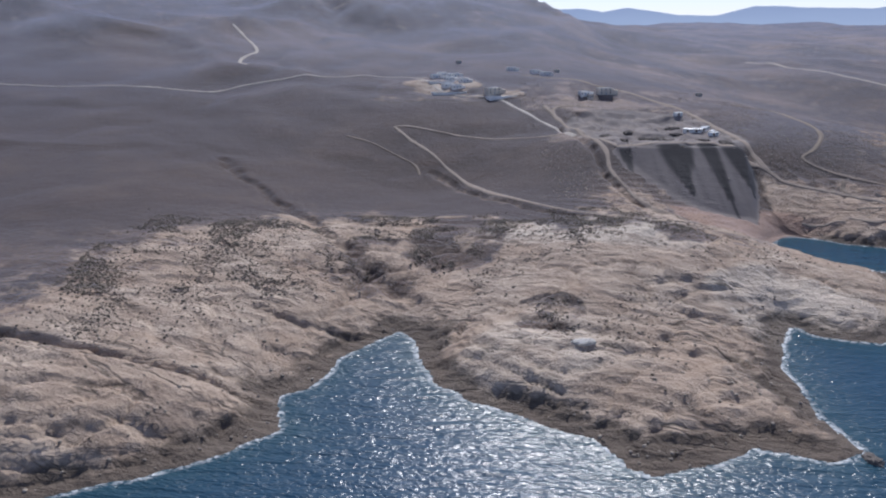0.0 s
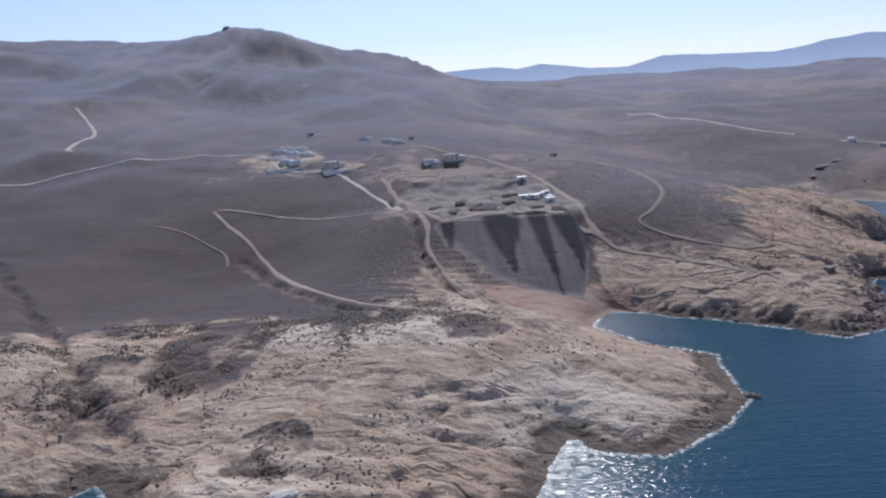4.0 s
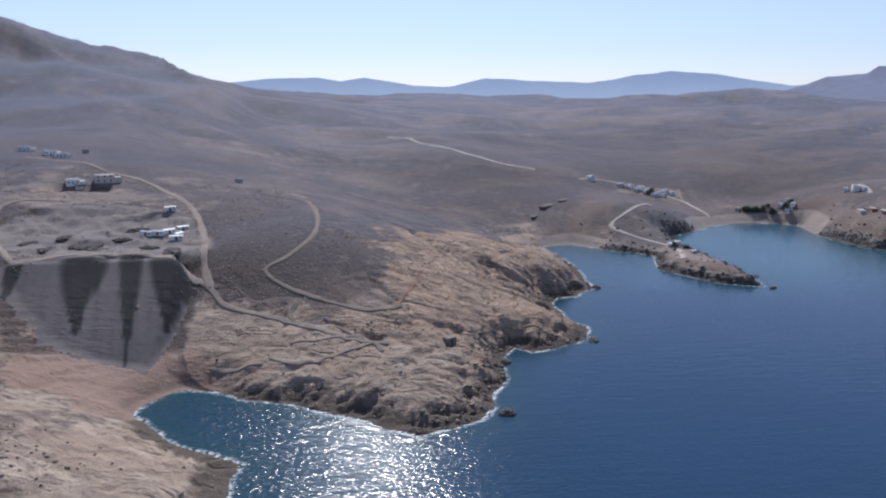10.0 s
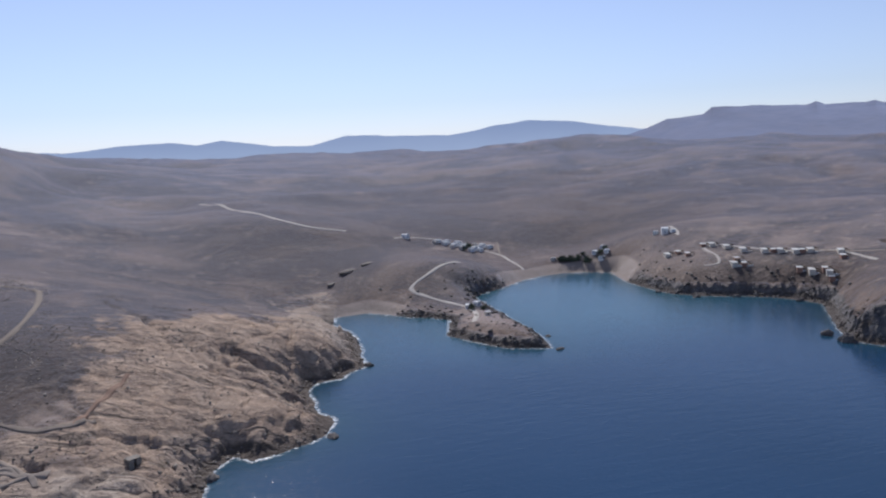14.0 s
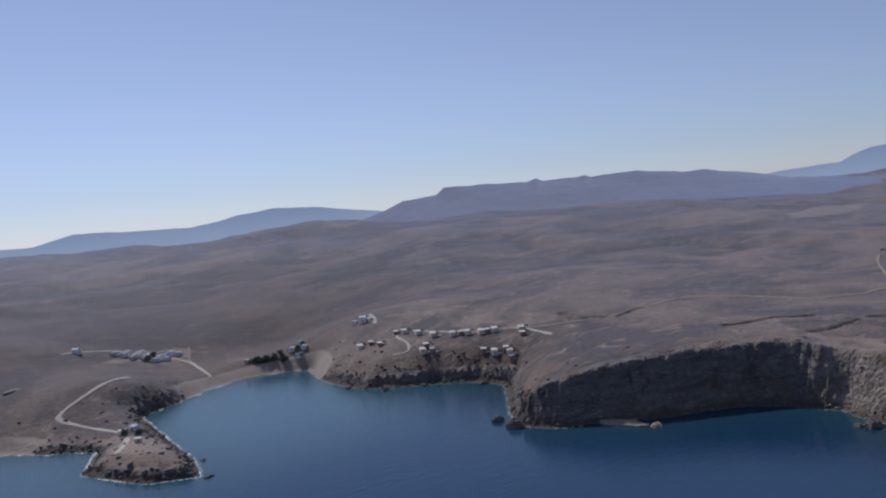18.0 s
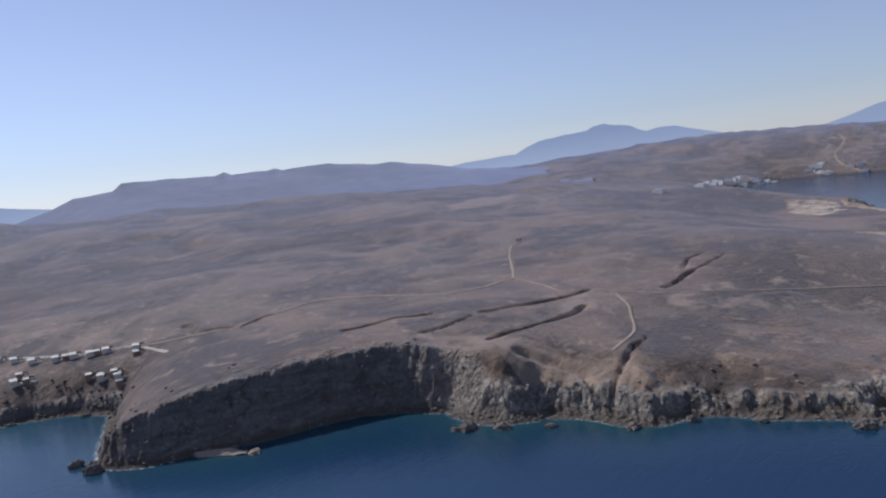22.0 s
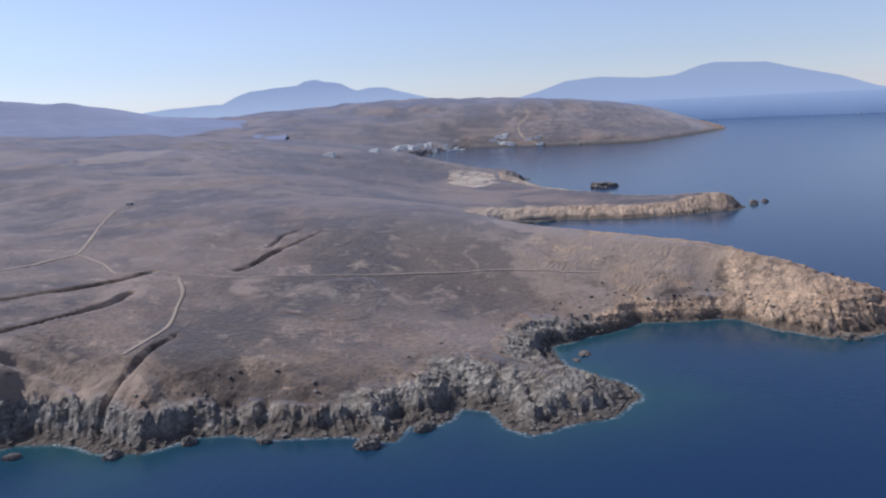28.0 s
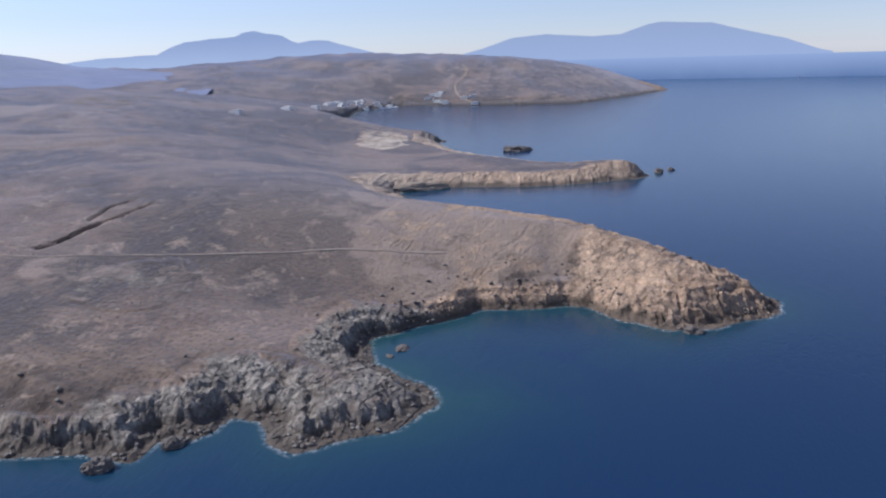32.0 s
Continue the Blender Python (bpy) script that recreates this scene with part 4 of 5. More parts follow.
far_ridge("mesa", "flat-topped dark hill range behind the heath", (508, 153, 140), 3000, 60, [(30, -1.2), (34.5, 0.1), (36.1, 0.59), (37.3, 1.09), (39.7, 1.26), (40.3, 1.73), (43.3, 1.68), (46.2, 1.54), (46.8, 1.74), (47.3, 1.52), (49.6, 1.49), (50.2, 1.62),
    (50.7, 1.42), (52.6, 1.52), (53.8, 1.5), (56.9, 1.1), (58.1, 1.12), (61.2, 0.56), (63.5, 0.0), (67, -0.3), (72, -0.9)], FAR_HEATH, 700, 0.8)
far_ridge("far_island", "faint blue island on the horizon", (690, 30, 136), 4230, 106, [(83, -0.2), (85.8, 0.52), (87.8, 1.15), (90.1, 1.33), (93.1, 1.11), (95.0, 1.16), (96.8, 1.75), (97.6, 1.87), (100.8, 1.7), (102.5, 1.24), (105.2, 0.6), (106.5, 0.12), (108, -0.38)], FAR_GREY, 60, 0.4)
# Glowing band carries the sea and its painted haze up to the horizon.
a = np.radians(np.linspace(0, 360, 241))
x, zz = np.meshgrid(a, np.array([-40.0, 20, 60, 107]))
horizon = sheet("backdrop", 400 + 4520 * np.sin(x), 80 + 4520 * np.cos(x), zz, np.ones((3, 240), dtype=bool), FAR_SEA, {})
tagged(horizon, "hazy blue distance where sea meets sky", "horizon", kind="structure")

# ---- helpers for the things ----
AX, AY = GX[0], GY[:, 0]


def height_at(x, y):
    """Height of the ground sheet at a place."""
    x, y = np.asarray(x, dtype=float), np.asarray(y, dtype=float)
    i = np.clip(np.searchsorted(AX, x) - 1, 0, len(AX) - 2)
    j = np.clip(np.searchsorted(AY, y) - 1, 0, len(AY) - 2)
    u, v = (x - AX[i]) / (AX[i + 1] - AX[i]), (y - AY[j]) / (AY[j + 1] - AY[j])
    return (GZ[j, i] * (1 - u) + GZ[j, i + 1] * u) * (1 - v) + (GZ[j + 1, i] * (1 - u) + GZ[j + 1, i + 1] * u) * v


def part(name, bm, material, parent, label=""):
    """Links a bmesh as one mesh object under a thing or a part."""
    me = bpy.data.meshes.new(name)
    bm.to_mesh(me)
    bm.free()
    me.materials.append(material)
    ob = new(name, me)
    ob.parent = parent
    return tagged(ob, label)


def block(bm, low, high, bevel=0.0):
    """A box from corner to corner, with its edges taken off by bevel."""
    made = bmesh.ops.create_cube(bm, size=1)["verts"]
    for v in made:
        v.co = Vector([low[k] + (v.co[k] + 0.5) * (high[k] - low[k]) for k in range(3)])
    if bevel:
        edges = {e for v in made for e in v.link_edges}
        bmesh.ops.bevel(bm, geom=list(edges), offset=bevel, segments=1, affect="EDGES")
    return bm


def smooth_line(points, every):
    """A rounded line through the corners of a plan, with a point at every so many metres."""
    p = [points[0]] + list(points) + [points[-1]]
    out = []
    for a, b, c, d in zip(p[:-3], p[1:-2], p[2:-1], p[3:]):
        a, b, c, d = (np.array(q, dtype=float) for q in (a, b, c, d))
        n = max(1, int(np.hypot(*(c - b)) / every))
        for k in range(n):
            t = k / n
            out.append(0.5 * ((2 * b) + (c - a) * t + (2 * a - 5 * b + 4 * c - d) * t * t + (3 * b - a - 3 * c + d) * t ** 3))
    out.append(np.array(points[-1], dtype=float))
    return np.array(out)


def lane(name, label, points, width, material, seed=1, lift=0.3):
    """A track laid on the ground, a little uneven in width, with raised verges."""
    line = smooth_line(points, 2.0)
    way = np.gradient(line, axis=0)
    way /= np.maximum(np.hypot(way[:, 0], way[:, 1]), 1e-6)[:, None]
    side = np.stack([-way[:, 1], way[:, 0]], axis=-1)
    across = np.array([-0.62, -0.5, -0.25, 0.0, 0.25, 0.5, 0.62])
    drop = np.array([-0.6, 0.0, 0.04, 0.1, 0.04, 0.0, -0.6])
    w = width * (1 + 0.5 * fbm(line[:, 0] * 1.0, line[:, 1] * 1.0, 14, 3, seed))
    x = line[:, 0][None, :] + across[:, None] * (side[:, 0] * w)[None, :]
    y = line[:, 1][None, :] + across[:, None] * (side[:, 1] * w)[None, :]
    z = height_at(x, y)
    z = np.maximum(z, z.mean(axis=0)[None, :] * 0.5 + z * 0.5) + lift + drop[:, None]
    ob = sheet(name, x, y, z, np.ones((len(across) - 1, len(line) - 1), dtype=bool), material, {})
    return tagged(ob, label, "track", kind="structure")


# ---- tracks ----
EARTH = plain_material("dusty_earth", (0.235, 0.192, 0.155), (0.36, 0.30, 0.248), 3.0, 0.95, 0.15)
PALE_EARTH = plain_material("pale_gravel", (0.40, 0.36, 0.31), (0.52, 0.47, 0.41), 3.0, 0.95, 0.15)
FAINT = plain_material("trodden_heath", (0.19, 0.155, 0.125), (0.26, 0.21, 0.165), 3.0, 0.95, 0.15)
RED_EARTH = plain_material("red_earth", (0.26, 0.165, 0.115), (0.34, 0.225, 0.16), 3.0, 0.95, 0.2)
TRACKS = [
    ("dirt_road_west", "broad dusty dirt road with a dug ditch", EARTH, 4.6, [(140, 466), (125, 463), (113, 471), (91, 493), (63, 539), (36, 599), (20, 637), (5, 669), (-17, 707), (-29, 728)]),
    ("dirt_road_bend", "dusty dirt road across the heath", EARTH, 3.4, [(-29, 728), (-14, 729), (21, 713), (65, 690), (95, 673), (124, 669)]),
    ("village_road_west", "pale road up to the hillside houses", PALE_EARTH, 4.4, [(124, 666), (105, 714), (86, 763), (74, 790), (54, 807), (36, 814), (17, 828), (4, 860), (-13, 888), (-52, 893), (-86, 890), (-124, 884)]),
    ("ridge_road", "pale road along the foot of the mountain", PALE_EARTH, 3.6, [(-124, 884), (-190, 870), (-228, 840), (-300, 826), (-383, 810), (-480, 800)]),
    ("hill_road", "pale winding road on the mountain side", PALE_EARTH, 5.0, [(-260, 1120), (-237, 1085), (-210, 1020), (-219, 977), (-211, 933), (-200, 920)]),
    ("ravine_road", "dirt road down the ravine beside the spoil heap", EARTH, 4.5, [(168, 486), (162, 494), (152, 518), (143, 552), (137, 584), (139, 619), (128, 676), (117, 734), (111, 764)]),
    ("headland_road", "dusty road round the headland", EARTH, 5.0, [(228, 617), (238, 611), (246, 606), (257, 593), (266, 575), (284, 563), (301, 548), (317, 532), (330, 518), (344, 511)]),
    ("quarry_road", "wide pale quarry road", EARTH, 6.0, [(257, 593), (254, 621), (254, 663), (250, 717), (241, 759), (219, 803), (200, 827), (174, 847), (151, 874), (105, 903)]),
    ("pit_road", "pale haul road round the quarry rim", EARTH, 4.4, [(150, 618), (138, 650), (127, 690), (118, 725), (118, 752), (135, 764), (160, 762)]),
    ("tip_road", "pale haul road along the lip of the spoil heap", EARTH, 6.5, [(150, 619), (176, 617), (200, 616), (225, 612), (240, 607), (252, 600)]),
    ("loop_track", "pale looping track on dark heath", FAINT, 4.0, [(300, 800), (328, 780), (334, 763), (333, 711), (324, 655), (305, 621), (289, 605), (300, 585), (312, 572), (323, 560), (340, 546), (363, 548)]),
    ("headland_path", "reddish branching path on the headland", RED_EARTH, 3.2, [(353, 546), (367, 566), (380, 592)]),
    ("terrace_track", "cut terrace track on the headland slope", EARTH, 3.0, [(338, 514), (313, 509), (295, 509), (285, 519)]),
    ("upper_terrace", "narrow cut terrace on the headland slope", EARTH, 2.4, [(296, 531), (310, 526), (325, 525), (332, 517)]),
    ("lower_terrace", "narrow cut terrace above the rocky shore", EARTH, 2.2, [(256, 525), (268, 519), (281, 516)]),
    ("slope_track", "steep cut track down the headland", EARTH, 2.8, [(316, 547), (326, 529), (336, 515), (339, 505)]),
    ("link_track", "short link track", FAINT, 3.0, [(305, 571), (299, 558), (301, 548)]),
    ("heath_path", "faint side path on the heath", FAINT, 2.6, [(-70, 705), (-47, 693), (-24, 670), (-9, 650), (-5, 633)]),
    ("peninsula_road", "white road down to the peninsula", PALE_EARTH, 4.6, [(705, 884), (694, 876), (661, 851), (634, 832), (630, 821), (639, 801), (650, 778), (654, 757), (645, 726), (628, 696)]),
    ("bay_road", "white road through the bay houses", PALE_EARTH, 4.2, [(690, 1030), (713, 1035), (742, 1027), (757, 1005), (780, 984), (793, 961), (791, 936), (786, 897)]),
    ("bay_lane", "pale lane between the bay houses", EARTH, 2.6, [(790, 956), (803, 985), (812, 1005)]),
    ("plain_road", "long pale road across the far plain", PALE_EARTH, 6.0, [(520, 1350), (536, 1295), (553, 1189), (578, 1110), (605, 1070), (640, 1049)]),
    ("villa_drive", "white drive beside the hillside villa", PALE_EARTH, 5.5, [(956, 868), (948, 852), (938, 835), (932, 826)]),
    ("villa_lane", "curving lane below the villas", PALE_EARTH, 3.0, [(880, 730), (892, 724), (903, 738), (912, 765), (925, 760)]),
    ("terrace_lane", "pale lane along the villa terraces", PALE_EARTH, 3.2, [(928, 760), (935, 725), (946, 690), (956, 668), (962, 653), (953, 608)]),
    ("plateau_road", "pale road over the brown plateau", EARTH, 4.2, [(956, 677), (966, 638), (983, 606), (1003, 582), (1032, 570), (1066, 560), (1080, 525), (1087, 486), (1086, 464), (1096, 446), (1115, 432), (1153, 419)]),
    ("plateau_branch", "pale track to the hilltop", EARTH, 3.4, [(1153, 419), (1190, 436), (1223, 452), (1289, 483), (1349, 501), (1390, 500)]),
    ("coast_track", "pale straight track to the rocky headland", EARTH, 1.9, [(1153, 419), (1130, 385), (1105, 359), (1115, 340), (1113, 318), (1114, 286), (1122, 252), (1130, 224), (1139, 192), (1154, 154), (1168, 122), (1174, 87), (1179, 63)]),
    ("gully_track", "red earth track beside the gully", EARTH, 2.6, [(1105, 318), (1081, 303), (1059, 295), (1037, 287), (1020, 284), (990, 287)]),
    ("far_track", "pale track up the far slope", EARTH, 8.0, [(3080, 215), (3160, 270), (3330, 300), (3480, 280), (3560, 300)]),
]
for number, (name, label, mat, wide, plan) in enumerate(TRACKS):
    lane(name, label, plan, wide * 0.72, mat, number)

# ---- buildings ----
LIME = plain_material("white_limewash", (0.74, 0.73, 0.70), (0.82, 0.81, 0.78), 1.2, 0.85, 0.02)
CREAM = plain_material("cream_plaster", (0.56, 0.51, 0.43), (0.64, 0.58, 0.50), 1.2, 0.9, 0.02)
FIELDSTONE = plain_material("field_stone", (0.20, 0.175, 0.145), (0.32, 0.28, 0.235), 0.6, 0.95, 0.06)
SLAB = plain_material("pale_concrete", (0.52, 0.50, 0.46), (0.62, 0.60, 0.56), 2.0, 0.9, 0.02)
TIMBER = plain_material("weathered_timber", (0.13, 0.10, 0.075), (0.21, 0.165, 0.125), 0.3, 0.85, 0.02)
TERRACOTTA = plain_material("red_brown_stone", (0.26, 0.15, 0.11), (0.36, 0.22, 0.165), 0.8, 0.95, 0.03)
BLUE_PAINT = plain_material("blue_paint", (0.06, 0.13, 0.26), (0.09, 0.18, 0.33), 0.5, 0.6, 0.005)
TIN = plain_material("galvanised_sheet", (0.50, 0.51, 0.52), (0.62, 0.63, 0.64), 1.5, 0.5, 0.02)


def glass_material():
    m = Nodes("window_glass")
    m.put("Base Color", (0.02, 0.025, 0.03))
    m.put("Roughness", m.span(m.noise(0.8), 0.3, 0.7, 0.03, 0.10))
    m.put("IOR", 1.5)
    return m.mat


GLASS = glass_material()


def put_window(house, x, y, z, wide, tall, face):
    """A framed window with a pane, a hand's breadth proud of the wall; face: -y or +y, -x or +x."""
    frame_bm, pane_bm = bmesh.new(), bmesh.new()
    out = 0.05
    if face in "NS":
        s = 1 if face == "N" else -1
        for low, high in (((x - wide / 2 - 0.1, 0, z - 0.1), (x + wide / 2 + 0.1, 0, z)), ((x - wide / 2 - 0.1, 0, z + tall), (x + wide / 2 + 0.1, 0, z + tall + 0.1)),
                          ((x - wide / 2 - 0.1, 0, z), (x - wide / 2, 0, z + tall)), ((x + wide / 2, 0, z), (x + wide / 2 + 0.1, 0, z + tall))):
            block(frame_bm, (low[0], min(y - 0.04 * s, y + out * s), low[2]), (high[0], max(y - 0.04 * s, y + out * s), high[2]))
        block(pane_bm, (x - wide / 2, min(y - 0.02 * s, y + 0.02 * s), z), (x + wide / 2, max(y - 0.02 * s, y + 0.02 * s), z + tall))
    else:
        s = 1 if face == "E" else -1
        for low, high in (((y - wide / 2 - 0.1, z - 0.1), (y + wide / 2 + 0.1, z)), ((y - wide / 2 - 0.1, z + tall), (y + wide / 2 + 0.1, z + tall + 0.1)),
                          ((y - wide / 2 - 0.1, z), (y - wide / 2, z + tall)), ((y + wide / 2, z), (y + wide / 2 + 0.1, z + tall))):
            block(frame_bm, (min(x - 0.04 * s, x + out * s), low[0], low[1]), (max(x - 0.04 * s, x + out * s), high[0], high[1]))
        block(pane_bm, (min(x - 0.02 * s, x + 0.02 * s), y - wide / 2, z), (max(x - 0.02 * s, x + 0.02 * s), y + wide / 2, z + tall))
    frame_ob = part("window", frame_bm, BLUE_PAINT, house)
    part("pane", pane_bm, GLASS, frame_ob, "dark window glass")


def cube_house(wide, deep, tall, wall, annex=0.0):
    """A flat-roofed island house: walls, parapet roof, door, windows, sometimes a lower annex."""
    house = new("house")
    bm = block(bmesh.new(), (-wide / 2, -deep / 2, -2.0), (wide / 2, deep / 2, tall), 0.12)
    if annex:
        block(bm, (wide / 2 - 0.1, -deep / 2 + 0.6, -2.0), (wide / 2 + annex, deep / 2 - 0.8, tall * 0.68), 0.1)
    part("wall", bm, wall, house)
    bm = block(bmesh.new(), (-wide / 2 + 0.25, -deep / 2 + 0.25, tall - 0.02), (wide / 2 - 0.25, deep / 2 - 0.25, tall + 0.05))
    roof = part("roof", bm, LIME, house, "flat whitewashed roof")
    bm = bmesh.new()
    t = 0.22
    for low, high in (((-wide / 2, -deep / 2), (wide / 2, -deep / 2 + t)), ((-wide / 2, deep / 2 - t), (wide / 2, deep / 2)),
                      ((-wide / 2, -deep / 2 + t), (-wide / 2 + t, deep / 2 - t)), ((wide / 2 - t, -deep / 2 + t), (wide / 2, deep / 2 - t))):
        block(bm, (*low, tall - 0.03), (*high, tall + 0.42), 0.05)
    part("parapet", bm, wall, roof)
    bm = block(bmesh.new(), (-0.5, -deep / 2 - 0.06, 0.0), (0.5, -deep / 2 + 0.05, 2.05), 0.02)
    part("door", bm, BLUE_PAINT, house, "blue painted door")
    for x in (-wide * 0.32, wide * 0.3):
        put_window(house, x, -deep / 2, 1.0, 1.0, 1.15, "S")
    put_window(house, -wide / 2, 0.0, 1.0, 0.9, 1.1, "W")
    if tall > 5:
        for x in (-wide * 0.32, 0.0, wide * 0.3):
            put_window(house, x, -deep / 2, 4.0, 1.0, 1.2, "S")
    return house


def villa(wide, deep, tall, wall):
    """A long low villa with a terrace and a timber pergola in front of its dark glass doors."""
    house = new("villa")
    bm = block(bmesh.new(), (-wide / 2, -deep / 2, -2.5), (wide / 2, deep / 2, tall), 0.12)
    part("wall", bm, wall, house)
    part("roof", block(bmesh.new(), (-wide / 2 - 0.3, -deep / 2 - 0.3, tall + 0.004), (wide / 2 + 0.3, deep / 2 + 0.3, tall + 0.25), 0.04), SLAB, house, "flat pale roof slab")
    part("terrace", block(bmesh.new(), (-wide / 2 - 0.5, -deep / 2 - 4.5, -2.5), (wide / 2 + 0.5, -deep / 2 - 0.002, 0.12), 0.06), SLAB, house, "pale paved terrace")
    part("terrace_wall", block(bmesh.new(), (-wide / 2 - 0.5, -deep / 2 - 4.9, -2.5), (wide / 2 + 0.5, -deep / 2 - 4.51, 0.5), 0.05), SLAB, house, "low pale terrace wall")
    for k in range(3):
        x = -wide * 0.34 + k * wide * 0.28
        put_window(house, x, -deep / 2, 0.15, 2.0, 2.1, "S")
    pergola = part("pergola", block(bmesh.new(), (-wide / 2, -deep / 2 - 3.4, 2.55), (wide * 0.3, -deep / 2 - 3.25, 2.7)), TIMBER, house, "weathered timber pergola")
    for k in range(9):
        x = -wide / 2 + 0.2 + k * wide * 0.095
        part("slat", block(bmesh.new(), (x, -deep / 2 - 3.6, 2.7), (x + 0.16, -deep / 2 - 0.01, 2.82)), TIMBER, pergola)
    for k in range(4):
        x = -wide / 2 + 0.1 + k * wide * 0.255
        part("post", block(bmesh.new(), (x, -deep / 2 - 3.4, 0.121), (x + 0.16, -deep / 2 - 3.25, 2.55)), TIMBER, pergola)
    return house


def shed(wide, deep, tall, wall):
    """A plain site shed with a low pitched sheet roof."""
    hut = new("shed")
    part("wall", block(bmesh.new(), (-wide / 2, -deep / 2, -1.0), (wide / 2, deep / 2, tall), 0.03), wall, hut)
    bm = bmesh.new()
    ring = [(-wide / 2 - 0.2, -deep / 2 - 0.2, tall + 0.003), (-wide / 2 - 0.2, deep / 2 + 0.2, tall + 0.003), (-wide / 2 - 0.2, 0, tall + deep * 0.16)]
    a = [bm.verts.new(p) for p in ring]
    b = [bm.verts.new((wide / 2 + 0.2, p[1], p[2])) for p in ring]
    for f in ((a[0], a[2], a[1]), (b[0], b[1], b[2]), (a[0], a[1], b[1], b[0]), (a[1], a[2], b[2], b[1]), (a[2], a[0], b[0], b[2])):
        bm.faces.new(f)
    bmesh.ops.recalc_face_normals(bm, faces=bm.faces)
    part("roof", bm, TIN, hut, "bare galvanised sheet roof")
    part("door", block(bmesh.new(), (-0.9, -deep / 2 - 0.05, -0.1), (0.9, -deep / 2 + 0.04, 2.1), 0.02), TIMBER, hut)
    put_window(hut, wide * 0.32, -deep / 2, 1.1, 0.9, 0.8, "S")
    return hut


def yard(wide, deep):
    """A levelled, paved yard held up by white walls."""
    ob = new("courtyard")
    part("paving", block(bmesh.new(), (-wide / 2, -deep / 2, -3.0), (wide / 2, deep / 2, 0.35), 0.05), SLAB, ob, "pale concrete paving")
    for x0, x1, y0, y1 in ((-wide / 2 - 0.4, wide / 2 + 0.4, -deep / 2 - 0.4, -deep / 2), (-wide / 2 - 0.4, wide / 2 + 0.4, deep / 2, deep / 2 + 0.4),
                           (-wide / 2 - 0.4, -wide / 2, -deep / 2, deep / 2), (wide / 2, wide / 2 + 0.4, -deep / 2, deep / 2)):
        part("wall", block(bmesh.new(), (x0, y0, -3.2), (x1, y1, 1.1), 0.05), LIME, ob, "whitewashed yard wall")
    return ob


def chapel():
    """A small white chapel: vaulted roof, round apse, bell gable and blue door."""
    hall = new("chapel")
    part("wall", block(bmesh.new(), (-2.6, -4.5, -1.5), (2.6, 4.5, 3.4), 0.1), LIME, hall)
    bm = bmesh.new()
    rows = []
    for y in (-4.5, 4.5):
        rows.append([bm.verts.new((2.6 * math.cos(a), y, 3.38 + 1.6 * math.sin(a))) for a in np.linspace(0, math.pi, 13)])
    for k in range(12):
        bm.faces.new((rows[0][k], rows[0][k + 1], rows[1][k + 1], rows[1][k]))
    bm.faces.new(rows[0][::-1])
    bm.faces.new(rows[1])
    part("roof", bm, LIME, hall, "white barrel-vaulted roof")
    bm = bmesh.new()
    bmesh.ops.create_cone(bm, cap_ends=True, segments=16, radius1=1.7, radius2=1.5, depth=4.4, matrix=Matrix.Translation((0, 4.9, 0.7)))
    part("apse", bm, LIME, hall)
    bm = block(bmesh.new(), (-0.9, -4.6, 4.6), (-0.5, -4.2, 6.3), 0.04)
    block(bm, (0.5, -4.6, 4.6), (0.9, -4.2, 6.3), 0.04)
    block(bm, (-0.95, -4.65, 6.28), (0.95, -4.15, 6.7), 0.06)
    gable = part("bell_gable", bm, LIME, hall)
    bm = bmesh.new()
    bmesh.ops.create_cone(bm, cap_ends=True, segments=12, radius1=0.34, radius2=0.16, depth=0.55, matrix=Matrix.Translation((0, -4.4, 5.9)))
    part("bell", bm, TIN, gable, "small dull metal bell")
    part("door", block(bmesh.new(), (-0.6, -4.56, 0.0), (0.6, -4.45, 2.2), 0.02), BLUE_PAINT, hall, "blue painted door")
    put_window(hall, -2.6, 0.0, 1.6, 0.6, 1.0, "W")
    return hall


def ruin():
    """A roofless field-stone hut with a doorway and broken wall tops."""
    hut = new("stone_hut")
    rnd = random.Random(5)
    for name, x0, x1, y0, y1 in (("wall", -2.8, 2.8, 1.6, 2.2), ("wall", -2.8, -2.2, -2.2, 1.59), ("wall", 2.2, 2.8, -2.2, 1.59), ("wall", -2.19, -0.6, -2.2, -1.6), ("wall", 0.6, 2.19, -2.2, -1.6)):
        bm = block(bmesh.new(), (x0, y0, -1.2), (x1, y1, 3.0))
        bmesh.ops.subdivide_edges(bm, edges=bm.edges, cuts=4, use_grid_fill=True)
        for v in bm.verts:
            if v.co.z > 2.9:
                v.co.z += rnd.uniform(-0.5, 0.15)
            v.co.x += rnd.uniform(-0.05, 0.05)
            v.co.y += rnd.uniform(-0.05, 0.05)
        part(name, bm, FIELDSTONE, hut)
    part("lintel", block(bmesh.new(), (-0.9, -2.25, 2.0), (0.9, -1.55, 2.3), 0.04), FIELDSTONE, hut)
    part("roof", block(bmesh.new(), (-2.9, -2.3, 3.16), (2.9, 2.3, 3.4), 0.06), FIELDSTONE, hut, "flat earth and stone roof")
    return hut


def stand(ob, x, y, turn, label="", category="", group=""):
    """Set a thing down on the ground."""
    ob.matrix_basis = pose(x, y, float(height_at(x, y)), 0, 0, turn)
    return tagged(ob, label, category, group)


def again(ob, x, y, turn):
    return copy_thing(ob, pose(x, y, float(height_at(x, y)), 0, 0, turn))


